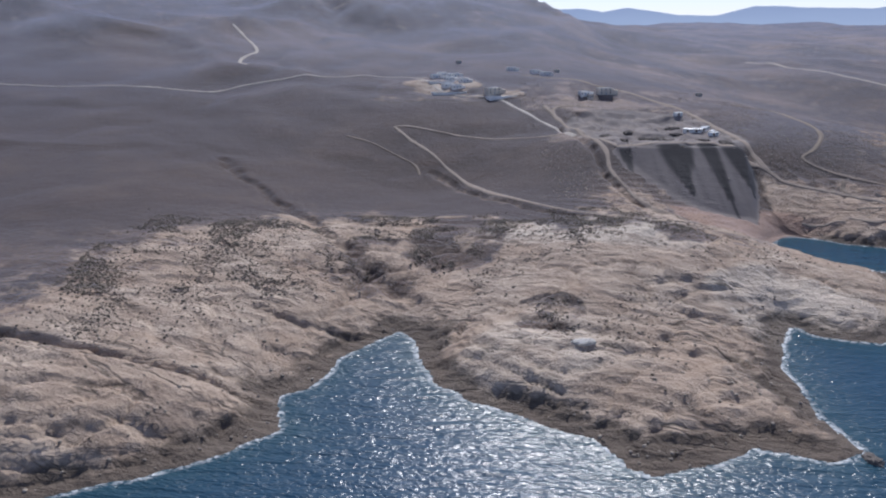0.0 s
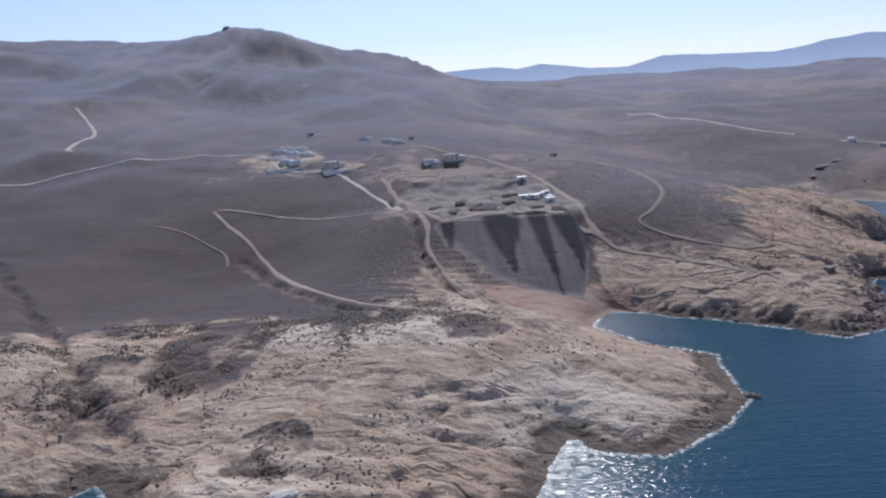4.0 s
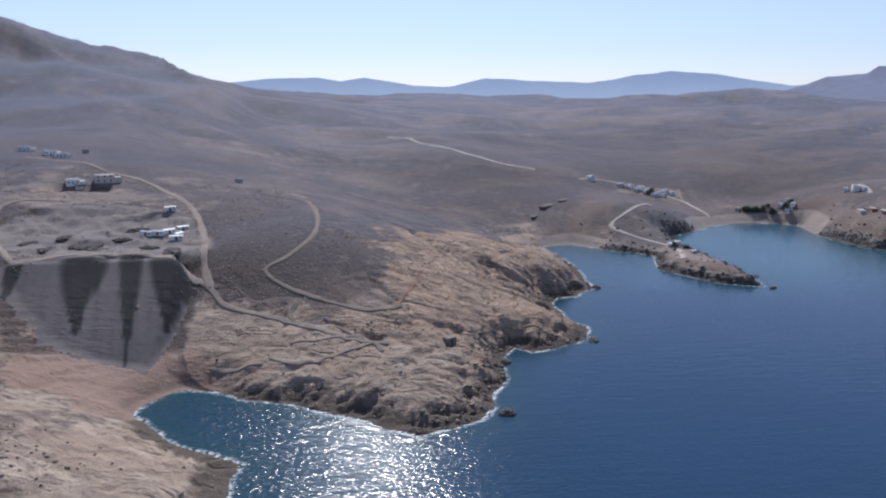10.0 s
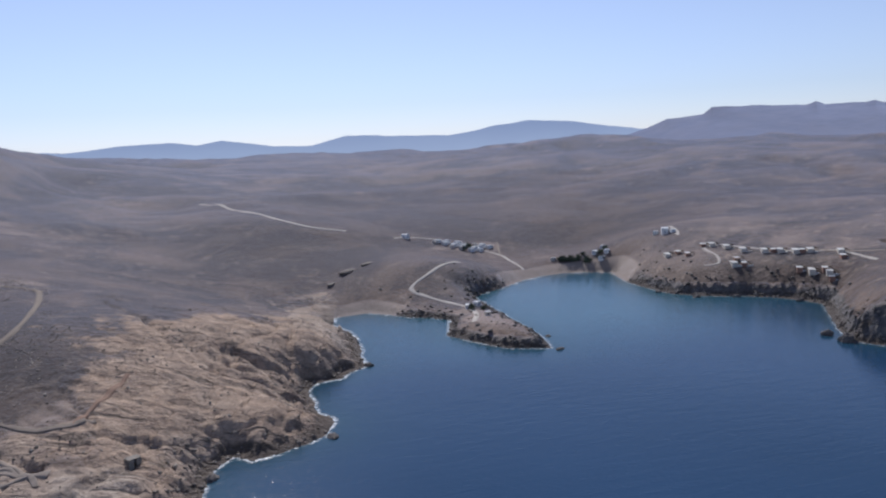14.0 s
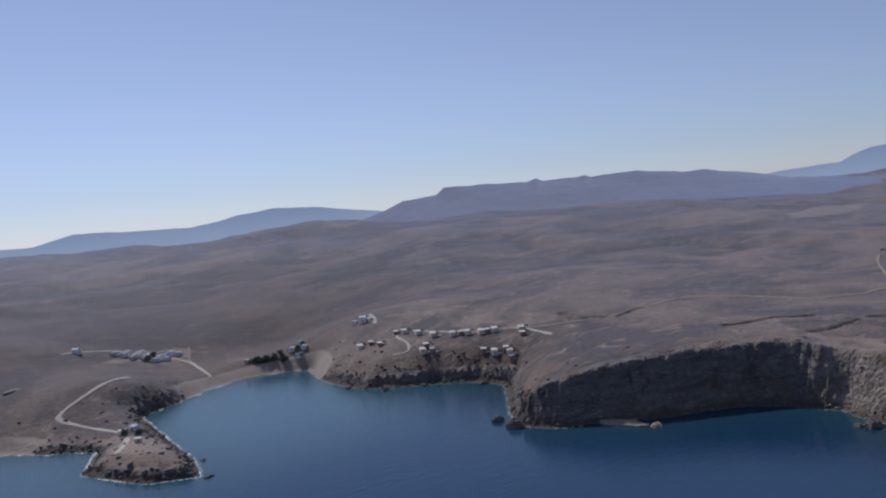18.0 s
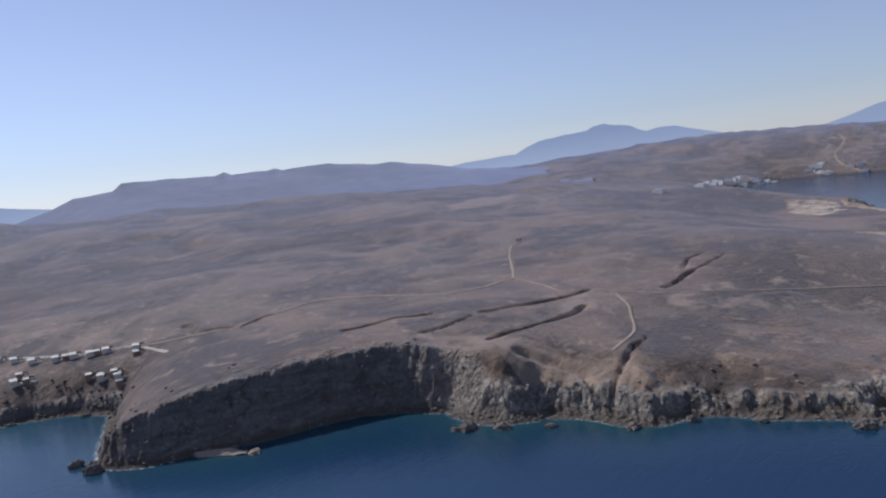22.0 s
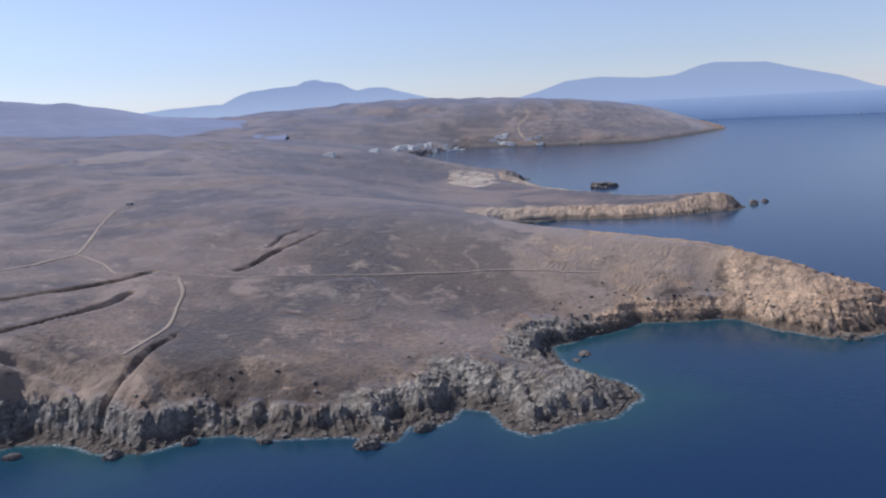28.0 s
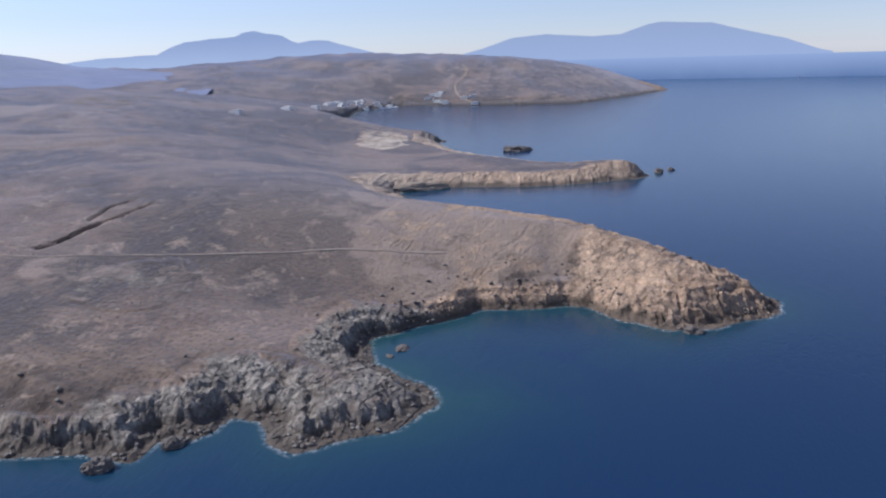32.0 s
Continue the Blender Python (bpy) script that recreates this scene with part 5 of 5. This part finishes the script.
# villas and houses round the bay
long_villa = stand(villa(11, 5, 2.4, CREAM), 924, 748, 60, "long cream villa with timber pergola on the dark slope", "house", "bay villas")
for x, y, turn in ((926, 729, 58), (941, 699, 55), (946, 686, 55), (953, 676, 52), (883, 784, 65), (899, 712, 60), (926, 650, 50), (922, 766, 62), (934, 711, 56), (928, 634, 48), (960, 650, 50)):
    again(long_villa, x, y, turn)
stone_villa = stand(villa(8, 4.4, 2.3, TERRACOTTA), 891, 764, 62, "low red-brown stone villa with flat pale roof", "house", "bay villas")
for x, y, turn in ((904, 705, 58), (924, 628, 50), (930, 640, 48), (951, 640, 52), (891, 778, 64), (907, 717, 58), (925, 662, 50), (938, 704, 56), (949, 681, 54), (917, 772, 62)):
    again(stone_villa, x, y, turn)
stand(cube_house(11, 7, 5.4, LIME, 4), 934, 850, 55, "large white two-storey house above the bay", "house", "bay houses")
small_house = stand(cube_house(6.5, 5, 3.0, LIME, 2.5), 930, 860, 50, "small white flat-roofed house with an annex", "house", "bay houses")
for x, y, turn in ((938, 842, 70), (883, 884, 40), (872, 878, 20), (745, 1008, 30), (753, 1001, 22), (762, 995, 35), (774, 989, 28), (788, 997, 40), (766, 981, 15),
                   (653, 757, 70), (664, 764, 40), (740, 1016, 25), (758, 1004, 18), (768, 1001, 40), (783, 993, 12), (750, 1014, 30), (777, 981, 33), (793, 990, 20), (762, 1010, 8), (875, 895, 35), (889, 899, 25)):
    again(small_house, x, y, turn)
plain_house = stand(cube_house(5.5, 4.6, 2.9, CREAM), 757, 988, 18, "small cream house with a flat roof", "house", "bay houses")
for x, y, turn in ((780, 1000, 33), (735, 1013, 20), (748, 995, 40), (833, 914, 35), (649, 714, 75), (770, 1003, 10)):
    again(plain_house, x, y, turn)
hill_chapel = stand(chapel(), 706, 1032, 20, "small white chapel with barrel roof on the rise", "chapel")
# houses on the west hill
west_house = stand(cube_house(10, 7, 3.4, LIME, 4), 30, 838, 20, "white flat-roofed hillside house", "house", "hillside houses")
for x, y, turn in ((16, 905, 10), (9, 893, 25), (30, 902, 15), (21, 845, 30), (39, 868, 12), (24, 880, 18), (121, 922, 20), (131, 909, 30), (96, 944, 10), (156, 806, 15)):
    again(west_house, x, y, turn)
west_big = stand(cube_house(15, 9, 5.6, CREAM, 5), 66, 814, 24, "long cream two-storey house on the hill edge", "house", "hillside houses")
again(west_big, 178, 815, 10)
for x, y, turn in ((161, 802, 10), (37, 986, 40), (148, 940, 20), (282, 843, 25)):
    again(plain_house, x, y, turn)
for wide, deep, x, y, turn in ((34, 12, 22, 826, 12), (26, 16, 14, 868, 14), (30, 9, 74, 801, 20), (20, 12, 28, 890, 15)):
    stand(yard(wide, deep), x, y, turn, "pale paved yard with white walls on the hill", "courtyard", "hillside yards")
# quarry sheds
site_shed = stand(shed(8, 3.2, 2.6, LIME), 232, 672, 35, "white site shed on the quarry floor", "shed", "quarry sheds")
for x, y, turn in ((226, 668, -20), (238, 666, 60), (237, 659, 10), (240, 690, 25), (219, 668, -30), (230, 737, 15)):
    again(site_shed, x, y, turn)
stand(ruin(), 376, 512, 25, "square field-stone hut on bare rock", "hut")
# far village across the eastern bay
far_house = stand(cube_house(14, 10, 6.5, LIME, 6), 2931, 560, 80, "white house of the far village", "house", "far village")
for x, y, turn in ((2368, 483, 70), (2846, 573, 85), (2872, 560, 60), (2959, 511, 75), (2976, 530, 90), (3009, 471, 80), (3056, 446, 65), (3030, 462, 80), (2110, 458, 70),
                   (3106, 309, 85), (3120, 330, 70), (3092, 300, 80), (1990, 505, 75), (2990, 545, 60), (3040, 490, 80), (2905, 600, 70), (3079, 214, 85), (2946, 590, 75), (2880, 600, 60), (2912, 588, 80), (2936, 574, 70), (2990, 560, 85), (3012, 547, 75), (3046, 540, 65),
                   (3062, 500, 80), (3088, 468, 70), (3150, 362, 85), (3166, 332, 75), (3182, 350, 80), (3202, 330, 70), (3140, 226, 85), (3126, 250, 78)):
    again(far_house, x, y, turn)
again(hill_chapel, 3138, 347, 90)
again(plain_house, 1368, 508, 0)

# ---- rocks in the sea ----
SEA_ROCK = plain_material("dark_sea_rock", (0.10, 0.088, 0.078), (0.23, 0.20, 0.175), 1.6, 0.9, 0.25)
TAN_ROCK = plain_material("tan_rock", (0.26, 0.21, 0.16), (0.42, 0.35, 0.28), 1.4, 0.95, 0.2)


def sea_rock(label, x, y, long, wide, tall, turn, material, seed, name="sea_rock", sink=1.2, category="rock", group=""):
    """A craggy rock: a dome broken up by ridged noise, with steps and flat faces."""
    bm = bmesh.new()
    bmesh.ops.create_icosphere(bm, subdivisions=4, radius=1.0)
    for v in bm.verts:
        p = v.co.copy()
        n = noise.fractal(p * 1.7 + Vector((seed, 0, 0)), 0.7, 2.1, 5)
        r = 1 - 2 * abs(noise.noise(p * 2.6 + Vector((0, seed, 0))))
        f = 1 + 0.28 * n + 0.16 * r
        h = max(p.z, -0.3) * f
        h = h * 0.6 + 0.4 * round(h * 5) / 5
        v.co = Vector((p.x * f * long / 2, p.y * f * wide / 2, h * tall - (0 if p.z > -0.3 else sink)))
    me = bpy.data.meshes.new(name)
    bm.to_mesh(me)
    bm.free()
    me.materials.append(material)
    ob = new(name, me)
    ground = max(float(height_at(x, y)), -0.4)
    ob.matrix_basis = pose(x, y, ground, 0, 0, turn)
    return tagged(ob, label, category, group)


sea_rock("low flat skerry of tan rock off the dark cliff", 860, 472, 34, 8, 2.4, 108, TAN_ROCK, 3, "skerry")
sea_rock("low rock at the foot of the cliff", 866, 452, 9, 6, 2.2, 30, TAN_ROCK, 9, "skerry")
for k, (x, y, l, w, h) in enumerate(((921, 349, 12, 8, 4.0), (917, 355, 6, 4, 2.0), (925, 330, 9, 7, 3.2), (931, 305, 7, 5, 2.2), (936, 262, 8, 6, 3.0), (951, 236, 7, 6, 3.2),
                                     (955, 204, 8, 5, 2.6), (953, 158, 10, 8, 4.2), (972, 139, 9, 7, 3.4), (1078, 72, 9, 6, 1.6), (1067, 76, 5, 3, 1.2),
                                     (1108, -70, 9, 6, 3.0), (822, 528, 10, 8, 5.0), (826, 548, 8, 6, 3.6), (655, 618, 7, 4, 1.6), (668, 655, 5, 4, 1.4),
                                     (150, 228, 8, 5, 1.8), (260, 372, 7, 5, 1.8), (384, 446, 8, 6, 2.2), (407, 512, 7, 5, 2.2), (470, 536, 7, 5, 1.8), (529, 653, 7, 5, 2.0),
                                     (902, 640, 7, 5, 2.2), (848, 703, 8, 5, 2.2), (838, 742, 7, 5, 2.0), (875, 684, 7, 5, 2.4))):
    sea_rock("craggy dark rock at the water's edge", x, y, l, w, h, 40 * k, SEA_ROCK, 11 + k, "sea_rock", 1.2, "rock", "shore rocks")
sea_rock("jagged rock stack off the cape", 1672, -124, 12, 9, 5, 20, SEA_ROCK, 51, "islet")
sea_rock("small rock stack off the cape", 1690, -140, 8, 6, 3.5, 60, SEA_ROCK, 52, "islet")
sea_rock("dark rounded rock island behind the cape", 1910, 50, 42, 20, 7, 100, SEA_ROCK, 53, "islet")
sea_rock("pale broken rock at the inlet head", 1560, 140, 60, 16, 6, 110, TAN_ROCK, 54, "shore_rock")
sea_rock("craggy summit rock on the mountain", -143, 1618, 13, 9, 5, 20, TAN_ROCK, 61, "summit_rock", 8)
sea_rock("bare white boulder on the headland slope", 67, 301, 9, 4.5, 0.9, 10, plain_material("white_rock", (0.55, 0.52, 0.47), (0.68, 0.65, 0.60), 0.8, 0.9, 0.05), 63, "boulder", 0.8)
HEATH_ROCK = plain_material("lichened_rock", (0.16, 0.14, 0.12), (0.28, 0.24, 0.20), 2.5, 0.95, 0.2)
for k, (x, y, l, w, h) in enumerate(((598, 907, 30, 9, 1.0), (620, 918, 20, 7, 0.8), (572, 882, 16, 6, 0.7))):
    sea_rock("low craggy outcrop on the heath", x, y, l, w, h, 35 + 8 * k, HEATH_ROCK, 91 + k, "outcrop", 2.0, "rock", "heath outcrops")
SPOIL_EARTH = plain_material("quarry_spoil", (0.085, 0.075, 0.070), (0.165, 0.14, 0.125), 1.6, 0.95, 0.12)
for k, (x, y, l) in enumerate(((205, 658, 5), (186, 648, 7), (178, 655, 5), (193, 640, 8), (212, 690, 6), (170, 672, 6), (160, 650, 5), (222, 640, 5), (150, 668, 6), (236, 625, 7))):
    sea_rock("low dark mound of quarry spoil", x, y, l * 2.4, l * 1.3, l * 0.3, 50 * k, SPOIL_EARTH, 71 + k, "spoil_mound", 0.8, "mound", "quarry mounds")

# ---- trees behind the village beach ----
BARK = plain_material("grey_bark", (0.11, 0.09, 0.07), (0.17, 0.14, 0.11), 0.3, 0.95, 0.03)


def leaf_material(name, dark, light):
    m = Nodes(name)
    rnd = m.make("ShaderNodeNewGeometry").outputs["Random Per Island"]
    m.put("Base Color", m.mix(rnd, dark, light))
    m.put("Roughness", 0.8)
    m.put("Specular IOR Level", 0.2)
    return m.mat


LEAVES = leaf_material("tamarisk_leaves", (0.075, 0.092, 0.062), (0.140, 0.155, 0.10))


def tree(tall, spread_m, seed):
    """A tapered trunk with limbs, and a crown of many small leaf tufts with gaps."""
    rnd = random.Random(seed)
    ob = new("tree")
    bm = bmesh.new()
    ends = []

    def limb(a, b, ra, rb):
        way_up = (b - a)
        m = Matrix.Translation((a + b) / 2) @ way_up.to_track_quat("Z", "Y").to_matrix().to_4x4()
        bmesh.ops.create_cone(bm, cap_ends=True, segments=6, radius1=ra, radius2=rb, depth=way_up.length, matrix=m)

    fork = Vector((rnd.uniform(-0.3, 0.3), rnd.uniform(-0.3, 0.3), tall * 0.35))
    limb(Vector((0, 0, -0.4)), fork, 0.28, 0.2)
    for k in range(5):
        a = 2 * math.pi * k / 5 + rnd.uniform(-0.4, 0.4)
        end = Vector((math.cos(a) * spread_m * rnd.uniform(0.25, 0.42), math.sin(a) * spread_m * rnd.uniform(0.25, 0.42), tall * rnd.uniform(0.4, 0.8)))
        limb(fork, end, 0.14, 0.05)
        ends.append(end)
    part("trunk", bm, BARK, ob)
    bm = bmesh.new()
    for k in range(420):
        c = rnd.choice(ends) + Vector((rnd.gauss(0, spread_m * 0.17), rnd.gauss(0, spread_m * 0.17), rnd.gauss(0, tall * 0.2)))
        if c.z < tall * 0.06:
            continue
        size = rnd.uniform(0.25, 0.6)
        q = Euler((rnd.uniform(0, 6), rnd.uniform(0, 6), rnd.uniform(0, 6))).to_matrix()
        vs = [bm.verts.new(c + q @ Vector(p) * size) for p in ((-1, -0.5, 0), (0.2, -0.6, 0.2), (1, 0.1, 0), (0.1, 0.7, -0.2), (-0.7, 0.4, 0.1))]
        bm.faces.new(vs)
    part("crown", bm, LEAVES, ob)
    return ob


trees = [stand(tree(4.2, 5.4, 1), 848, 902, 0, "dark green tamarisk behind the beach", "tree", "beach trees"),
         stand(tree(3.4, 4.6, 2), 853, 898, 0, "low dark green tamarisk behind the beach", "tree", "beach trees"),
         stand(tree(5.0, 4.4, 3), 857, 901, 0, "taller dark green tree behind the beach", "tree", "beach trees")]
rnd = random.Random(12)
for k in range(20):
    u = rnd.random()
    again(trees[k % 3], 838 + 32 * u + rnd.uniform(-3, 3), 910 - 30 * u + rnd.uniform(-4, 5), rnd.uniform(0, 360))
for x, y in ((886, 892), (878, 889), (866, 905), (760, 985), (770, 996), (652, 748), (660, 742)):
    again(trees[(x + y) % 3], x, y, x * 7 % 360)

# ---- boats ----
HULL = plain_material("white_hull", (0.76, 0.77, 0.77), (0.82, 0.83, 0.83), 0.8, 0.35, 0.003)
DECK = plain_material("boat_deck", (0.45, 0.38, 0.28), (0.55, 0.47, 0.35), 0.4, 0.7, 0.004)


def boat(long):
    ob = new("boat")
    bm = bmesh.new()
    rings = []
    for s in np.linspace(0, 1, 9):
        w = long * 0.16 * (1 - s ** 2.4) + 0.02
        rise = 0.25 * s ** 3
        rings.append([bm.verts.new((long * (s - 0.45), y * w, z + rise)) for y, z in ((-1, 0.9), (-0.85, 0.2), (0, -0.45), (0.85, 0.2), (1, 0.9))])
    for a, b in zip(rings[:-1], rings[1:]):
        for k in range(4):
            bm.faces.new((a[k], a[k + 1], b[k + 1], b[k]))
    bm.faces.new(rings[0])
    bmesh.ops.recalc_face_normals(bm, faces=bm.faces)
    part("hull", bm, HULL, ob)
    part("deck", block(bmesh.new(), (-long * 0.42, -long * 0.11, 0.55), (long * 0.2, long * 0.11, 0.62)), DECK, ob, "wooden deck")
    part("cabin", block(bmesh.new(), (-long * 0.12, -long * 0.075, 0.621), (long * 0.14, long * 0.075, 1.9), 0.12), HULL, ob)
    part("windscreen", block(bmesh.new(), (long * 0.142, -long * 0.06, 1.1), (long * 0.15, long * 0.06, 1.7)), GLASS, ob, "dark windscreen")
    return ob


ship = tagged(boat(26), "white boat far out at sea", "boat")
ship.matrix_basis = pose(4700, -1140, 0.1, 0, 0, 100)

# ---- scrub and loose stones ----
SCRUB = leaf_material("dry_scrub", (0.125, 0.106, 0.085), (0.22, 0.185, 0.145))
SCREE = leaf_material("loose_stone", (0.20, 0.165, 0.13), (0.44, 0.38, 0.31))
DARK_SCREE = leaf_material("dark_loose_stone", (0.09, 0.08, 0.07), (0.22, 0.195, 0.17))
GOLD = (1 + 5 ** 0.5) / 2
BALL = np.array([(-1, GOLD, 0), (1, GOLD, 0), (-1, -GOLD, 0), (1, -GOLD, 0), (0, -1, GOLD), (0, 1, GOLD), (0, -1, -GOLD), (0, 1, -GOLD), (GOLD, 0, -1), (GOLD, 0, 1), (-GOLD, 0, -1), (-GOLD, 0, 1)]) / 1.9
SIDES = np.array([(0, 11, 5), (0, 5, 1), (0, 1, 7), (0, 7, 10), (0, 10, 11), (1, 5, 9), (5, 11, 4), (11, 10, 2), (10, 7, 6), (7, 1, 8),
                  (3, 9, 4), (3, 4, 2), (3, 2, 6), (3, 6, 8), (3, 8, 9), (4, 9, 5), (2, 4, 11), (6, 2, 10), (8, 6, 7), (9, 8, 1)])


def strew(name, label, category, x, y, size, flat, uneven, material, seed):
    """Many small uneven lumps resting on the ground, joined in one mesh."""
    gen = np.random.RandomState(seed)
    n = len(x)
    lumps = BALL[None] * (1 + uneven * gen.uniform(-1, 1, (n, 12, 1)))
    turn = gen.uniform(0, 2 * np.pi, n)
    c, s = np.cos(turn)[:, None], np.sin(turn)[:, None]
    long = gen.uniform(0.75, 1.35, (n, 1))
    lx, ly = lumps[:, :, 0] * long, lumps[:, :, 1] / long
    pts = np.stack([lx * c - ly * s, lx * s + ly * c, lumps[:, :, 2] * flat], axis=-1) * size[:, None, None]
    pts += np.stack([x, y, height_at(x, y) + size * flat * 0.35], axis=-1)[:, None, :]
    faces = (SIDES[None] + 12 * np.arange(n)[:, None, None]).reshape(-1, 3)
    me = bpy.data.meshes.new(name)
    me.vertices.add(n * 12)
    me.vertices.foreach_set("co", pts.astype(np.float32).ravel())
    me.loops.add(faces.size)
    me.loops.foreach_set("vertex_index", faces.astype(np.int32).ravel())
    me.polygons.add(len(faces))
    me.polygons.foreach_set("loop_start", np.arange(0, faces.size, 3, dtype=np.int32))
    me.update(calc_edges=True)
    me.materials.append(material)
    return tagged(new(name, me), label, category, kind="stuff")


def scatter(count, x0, x1, y0, y1, rule, seed):
    """Random places in a stretch of the plan, kept where rule(x, y, inland, height) beats a random number."""
    gen = np.random.RandomState(seed)
    x, y = gen.uniform(x0, x1, count), gen.uniform(y0, y1, count)
    z, d, kinds, rocky = land(x, y)
    keep = (gen.uniform(0, 1, count) < rule(x, y, d, kinds, rocky)) & (d > 0.5) & (z > 0.3)
    return x[keep], y[keep], gen


def patchy(x, y, seed, size=38):
    return ramp(fbm(x, y, size, 3, seed), -0.05, 0.35)


THICKETS = ((20, 440, 34), (55, 330, 17), (150, 432, 22), (-25, 408, 40), (95, 452, 24), (-80, 372, 26))
x, y, gen = scatter(170000, -172, 270, 225, 500, lambda x, y, d, k, r: (0.8 * patchy(x, y, 209, 15) * np.minimum(1, sum(np.exp(-((x - a) ** 2 + (y - b) ** 2) / c ** 2) for a, b, c in THICKETS)) + patchy(x, y, 201) * 0.1 + 1.0 * patchy(x, y, 207, 22) * (1 - np.abs(2 * r - 1))) * ramp(d, 30, 80), 5)
strew("scrub", "dark low dry bushes on pale rock", "scrub", x, y, gen.uniform(0.3, 0.8, len(x)) ** 1.5, 0.6, 0.3, SCRUB, 6)
x, y, gen = scatter(30000, 230, 580, 450, 820, lambda x, y, d, k, r: patchy(x, y, 203) * ramp(d, 25, 60) * 0.4 * ramp(np.hypot(x - 205, y - 580), 80, 100), 7)
strew("scrub", "dark low dry bushes on the headland", "scrub", x, y, gen.uniform(0.2, 0.6, len(x)), 0.55, 0.3, SCRUB, 8)
x, y, gen = scatter(46000, 935, 1320, -110, 520, lambda x, y, d, k, r: (0.25 + patchy(x, y, 205)) * ramp(d, 8, 30) * 0.5, 9)
strew("scrub", "low dry bushes on the brown plateau", "scrub", x, y, gen.uniform(0.15, 0.42, len(x)), 0.5, 0.3, SCRUB, 10)
x, y, gen = scatter(26000, -130, 560, 215, 700, lambda x, y, d, k, r: (1 - k[3]) * (0.35 * np.exp(-d / 14) + 0.22 * patchy(x, y, 211) * r), 11)
strew("loose_stones", "loose tan stones on the bare rock", "stones", x, y, gen.uniform(0.2, 0.9, len(x)) ** 1.8 * 1.2, 0.6, 0.35, SCREE, 12)
x, y, gen = scatter(34000, 820, 1220, -130, 560, lambda x, y, d, k, r: 1.0 * np.exp(-d / 10) + 0.05 * r, 13)
strew("loose_stones", "dark broken stones at the cliff foot", "stones", x, y, gen.uniform(0.25, 1.0, len(x)) ** 2.6 * 1.5, 0.5, 0.38, DARK_SCREE, 14)
CLIFF_ROCK = plain_material("fractured_dark_rock", (0.14, 0.125, 0.115), (0.31, 0.275, 0.245), 3.5, 0.95, 0.15)
x, y, gen = scatter(34000, 820, 1080, 30, 560, lambda x, y, d, k, r: (k[1] + k[2]) * ramp(-d, -24, -4) * (0.05 + 0.25 * patchy(x, y, 221, 30)), 21)
strew("broken_rock", "jagged fractured dark rock of the cliffs", "rock", x, y, gen.uniform(0.5, 1.0, len(x)) ** 2.6 * 1.3, 0.5, 0.5, CLIFF_ROCK, 22)
x, y, gen = scatter(26000, 1075, 1320, -135, 110, lambda x, y, d, k, r: ramp(-d, -30, -4) * (0.03 + 0.15 * patchy(x, y, 223, 24)), 23)
strew("broken_rock", "rough warm tan rock ledges of the long head", "rock", x, y, gen.uniform(0.5, 1.0, len(x)) ** 2.6 * 1.1, 0.5, 0.5, plain_material("warm_broken_rock", (0.20, 0.145, 0.108), (0.40, 0.30, 0.22), 4.0, 0.95, 0.15), 24)
x, y, gen = scatter(30000, 240, 560, 430, 800, lambda x, y, d, k, r: k[0] * ramp(-d, -26, -4) * (0.05 + 0.4 * patchy(x, y, 225, 30)), 25)
strew("broken_rock", "dark fractured rock along the headland shore", "rock", x, y, gen.uniform(0.5, 1.0, len(x)) ** 2.6 * 1.6, 0.55, 0.5, plain_material("shore_broken_rock", (0.15, 0.125, 0.102), (0.36, 0.30, 0.24), 4.0, 0.95, 0.15), 26)
x, y, gen = scatter(9000, 600, 920, 600, 880, lambda x, y, d, k, r: (1 - k[3]) * 0.7 * np.exp(-d / 12), 15)
strew("loose_stones", "dark stones along the bay shore", "stones", x, y, gen.uniform(0.3, 1.1, len(x)) ** 1.4 * 1.6, 0.7, 0.38, DARK_SCREE, 16)
RUBBLE = leaf_material("quarry_rubble", (0.22, 0.185, 0.155), (0.44, 0.375, 0.31))
x, y, gen = scatter(42000, 90, 340, 520, 880, lambda x, y, d, k, r: 0.4 * patchy(x, y, 231, 26) * ramp(np.hypot((x - 195) / 50, (y - 570) / 45), 0.9, 1.1) * ramp(d, 12, 30), 31)
strew("rubble", "loose stones and broken rock round the quarry", "stones", x, y, gen.uniform(0.4, 1.0, len(x)) ** 2.4 * 0.8, 0.35, 0.45, RUBBLE, 32)
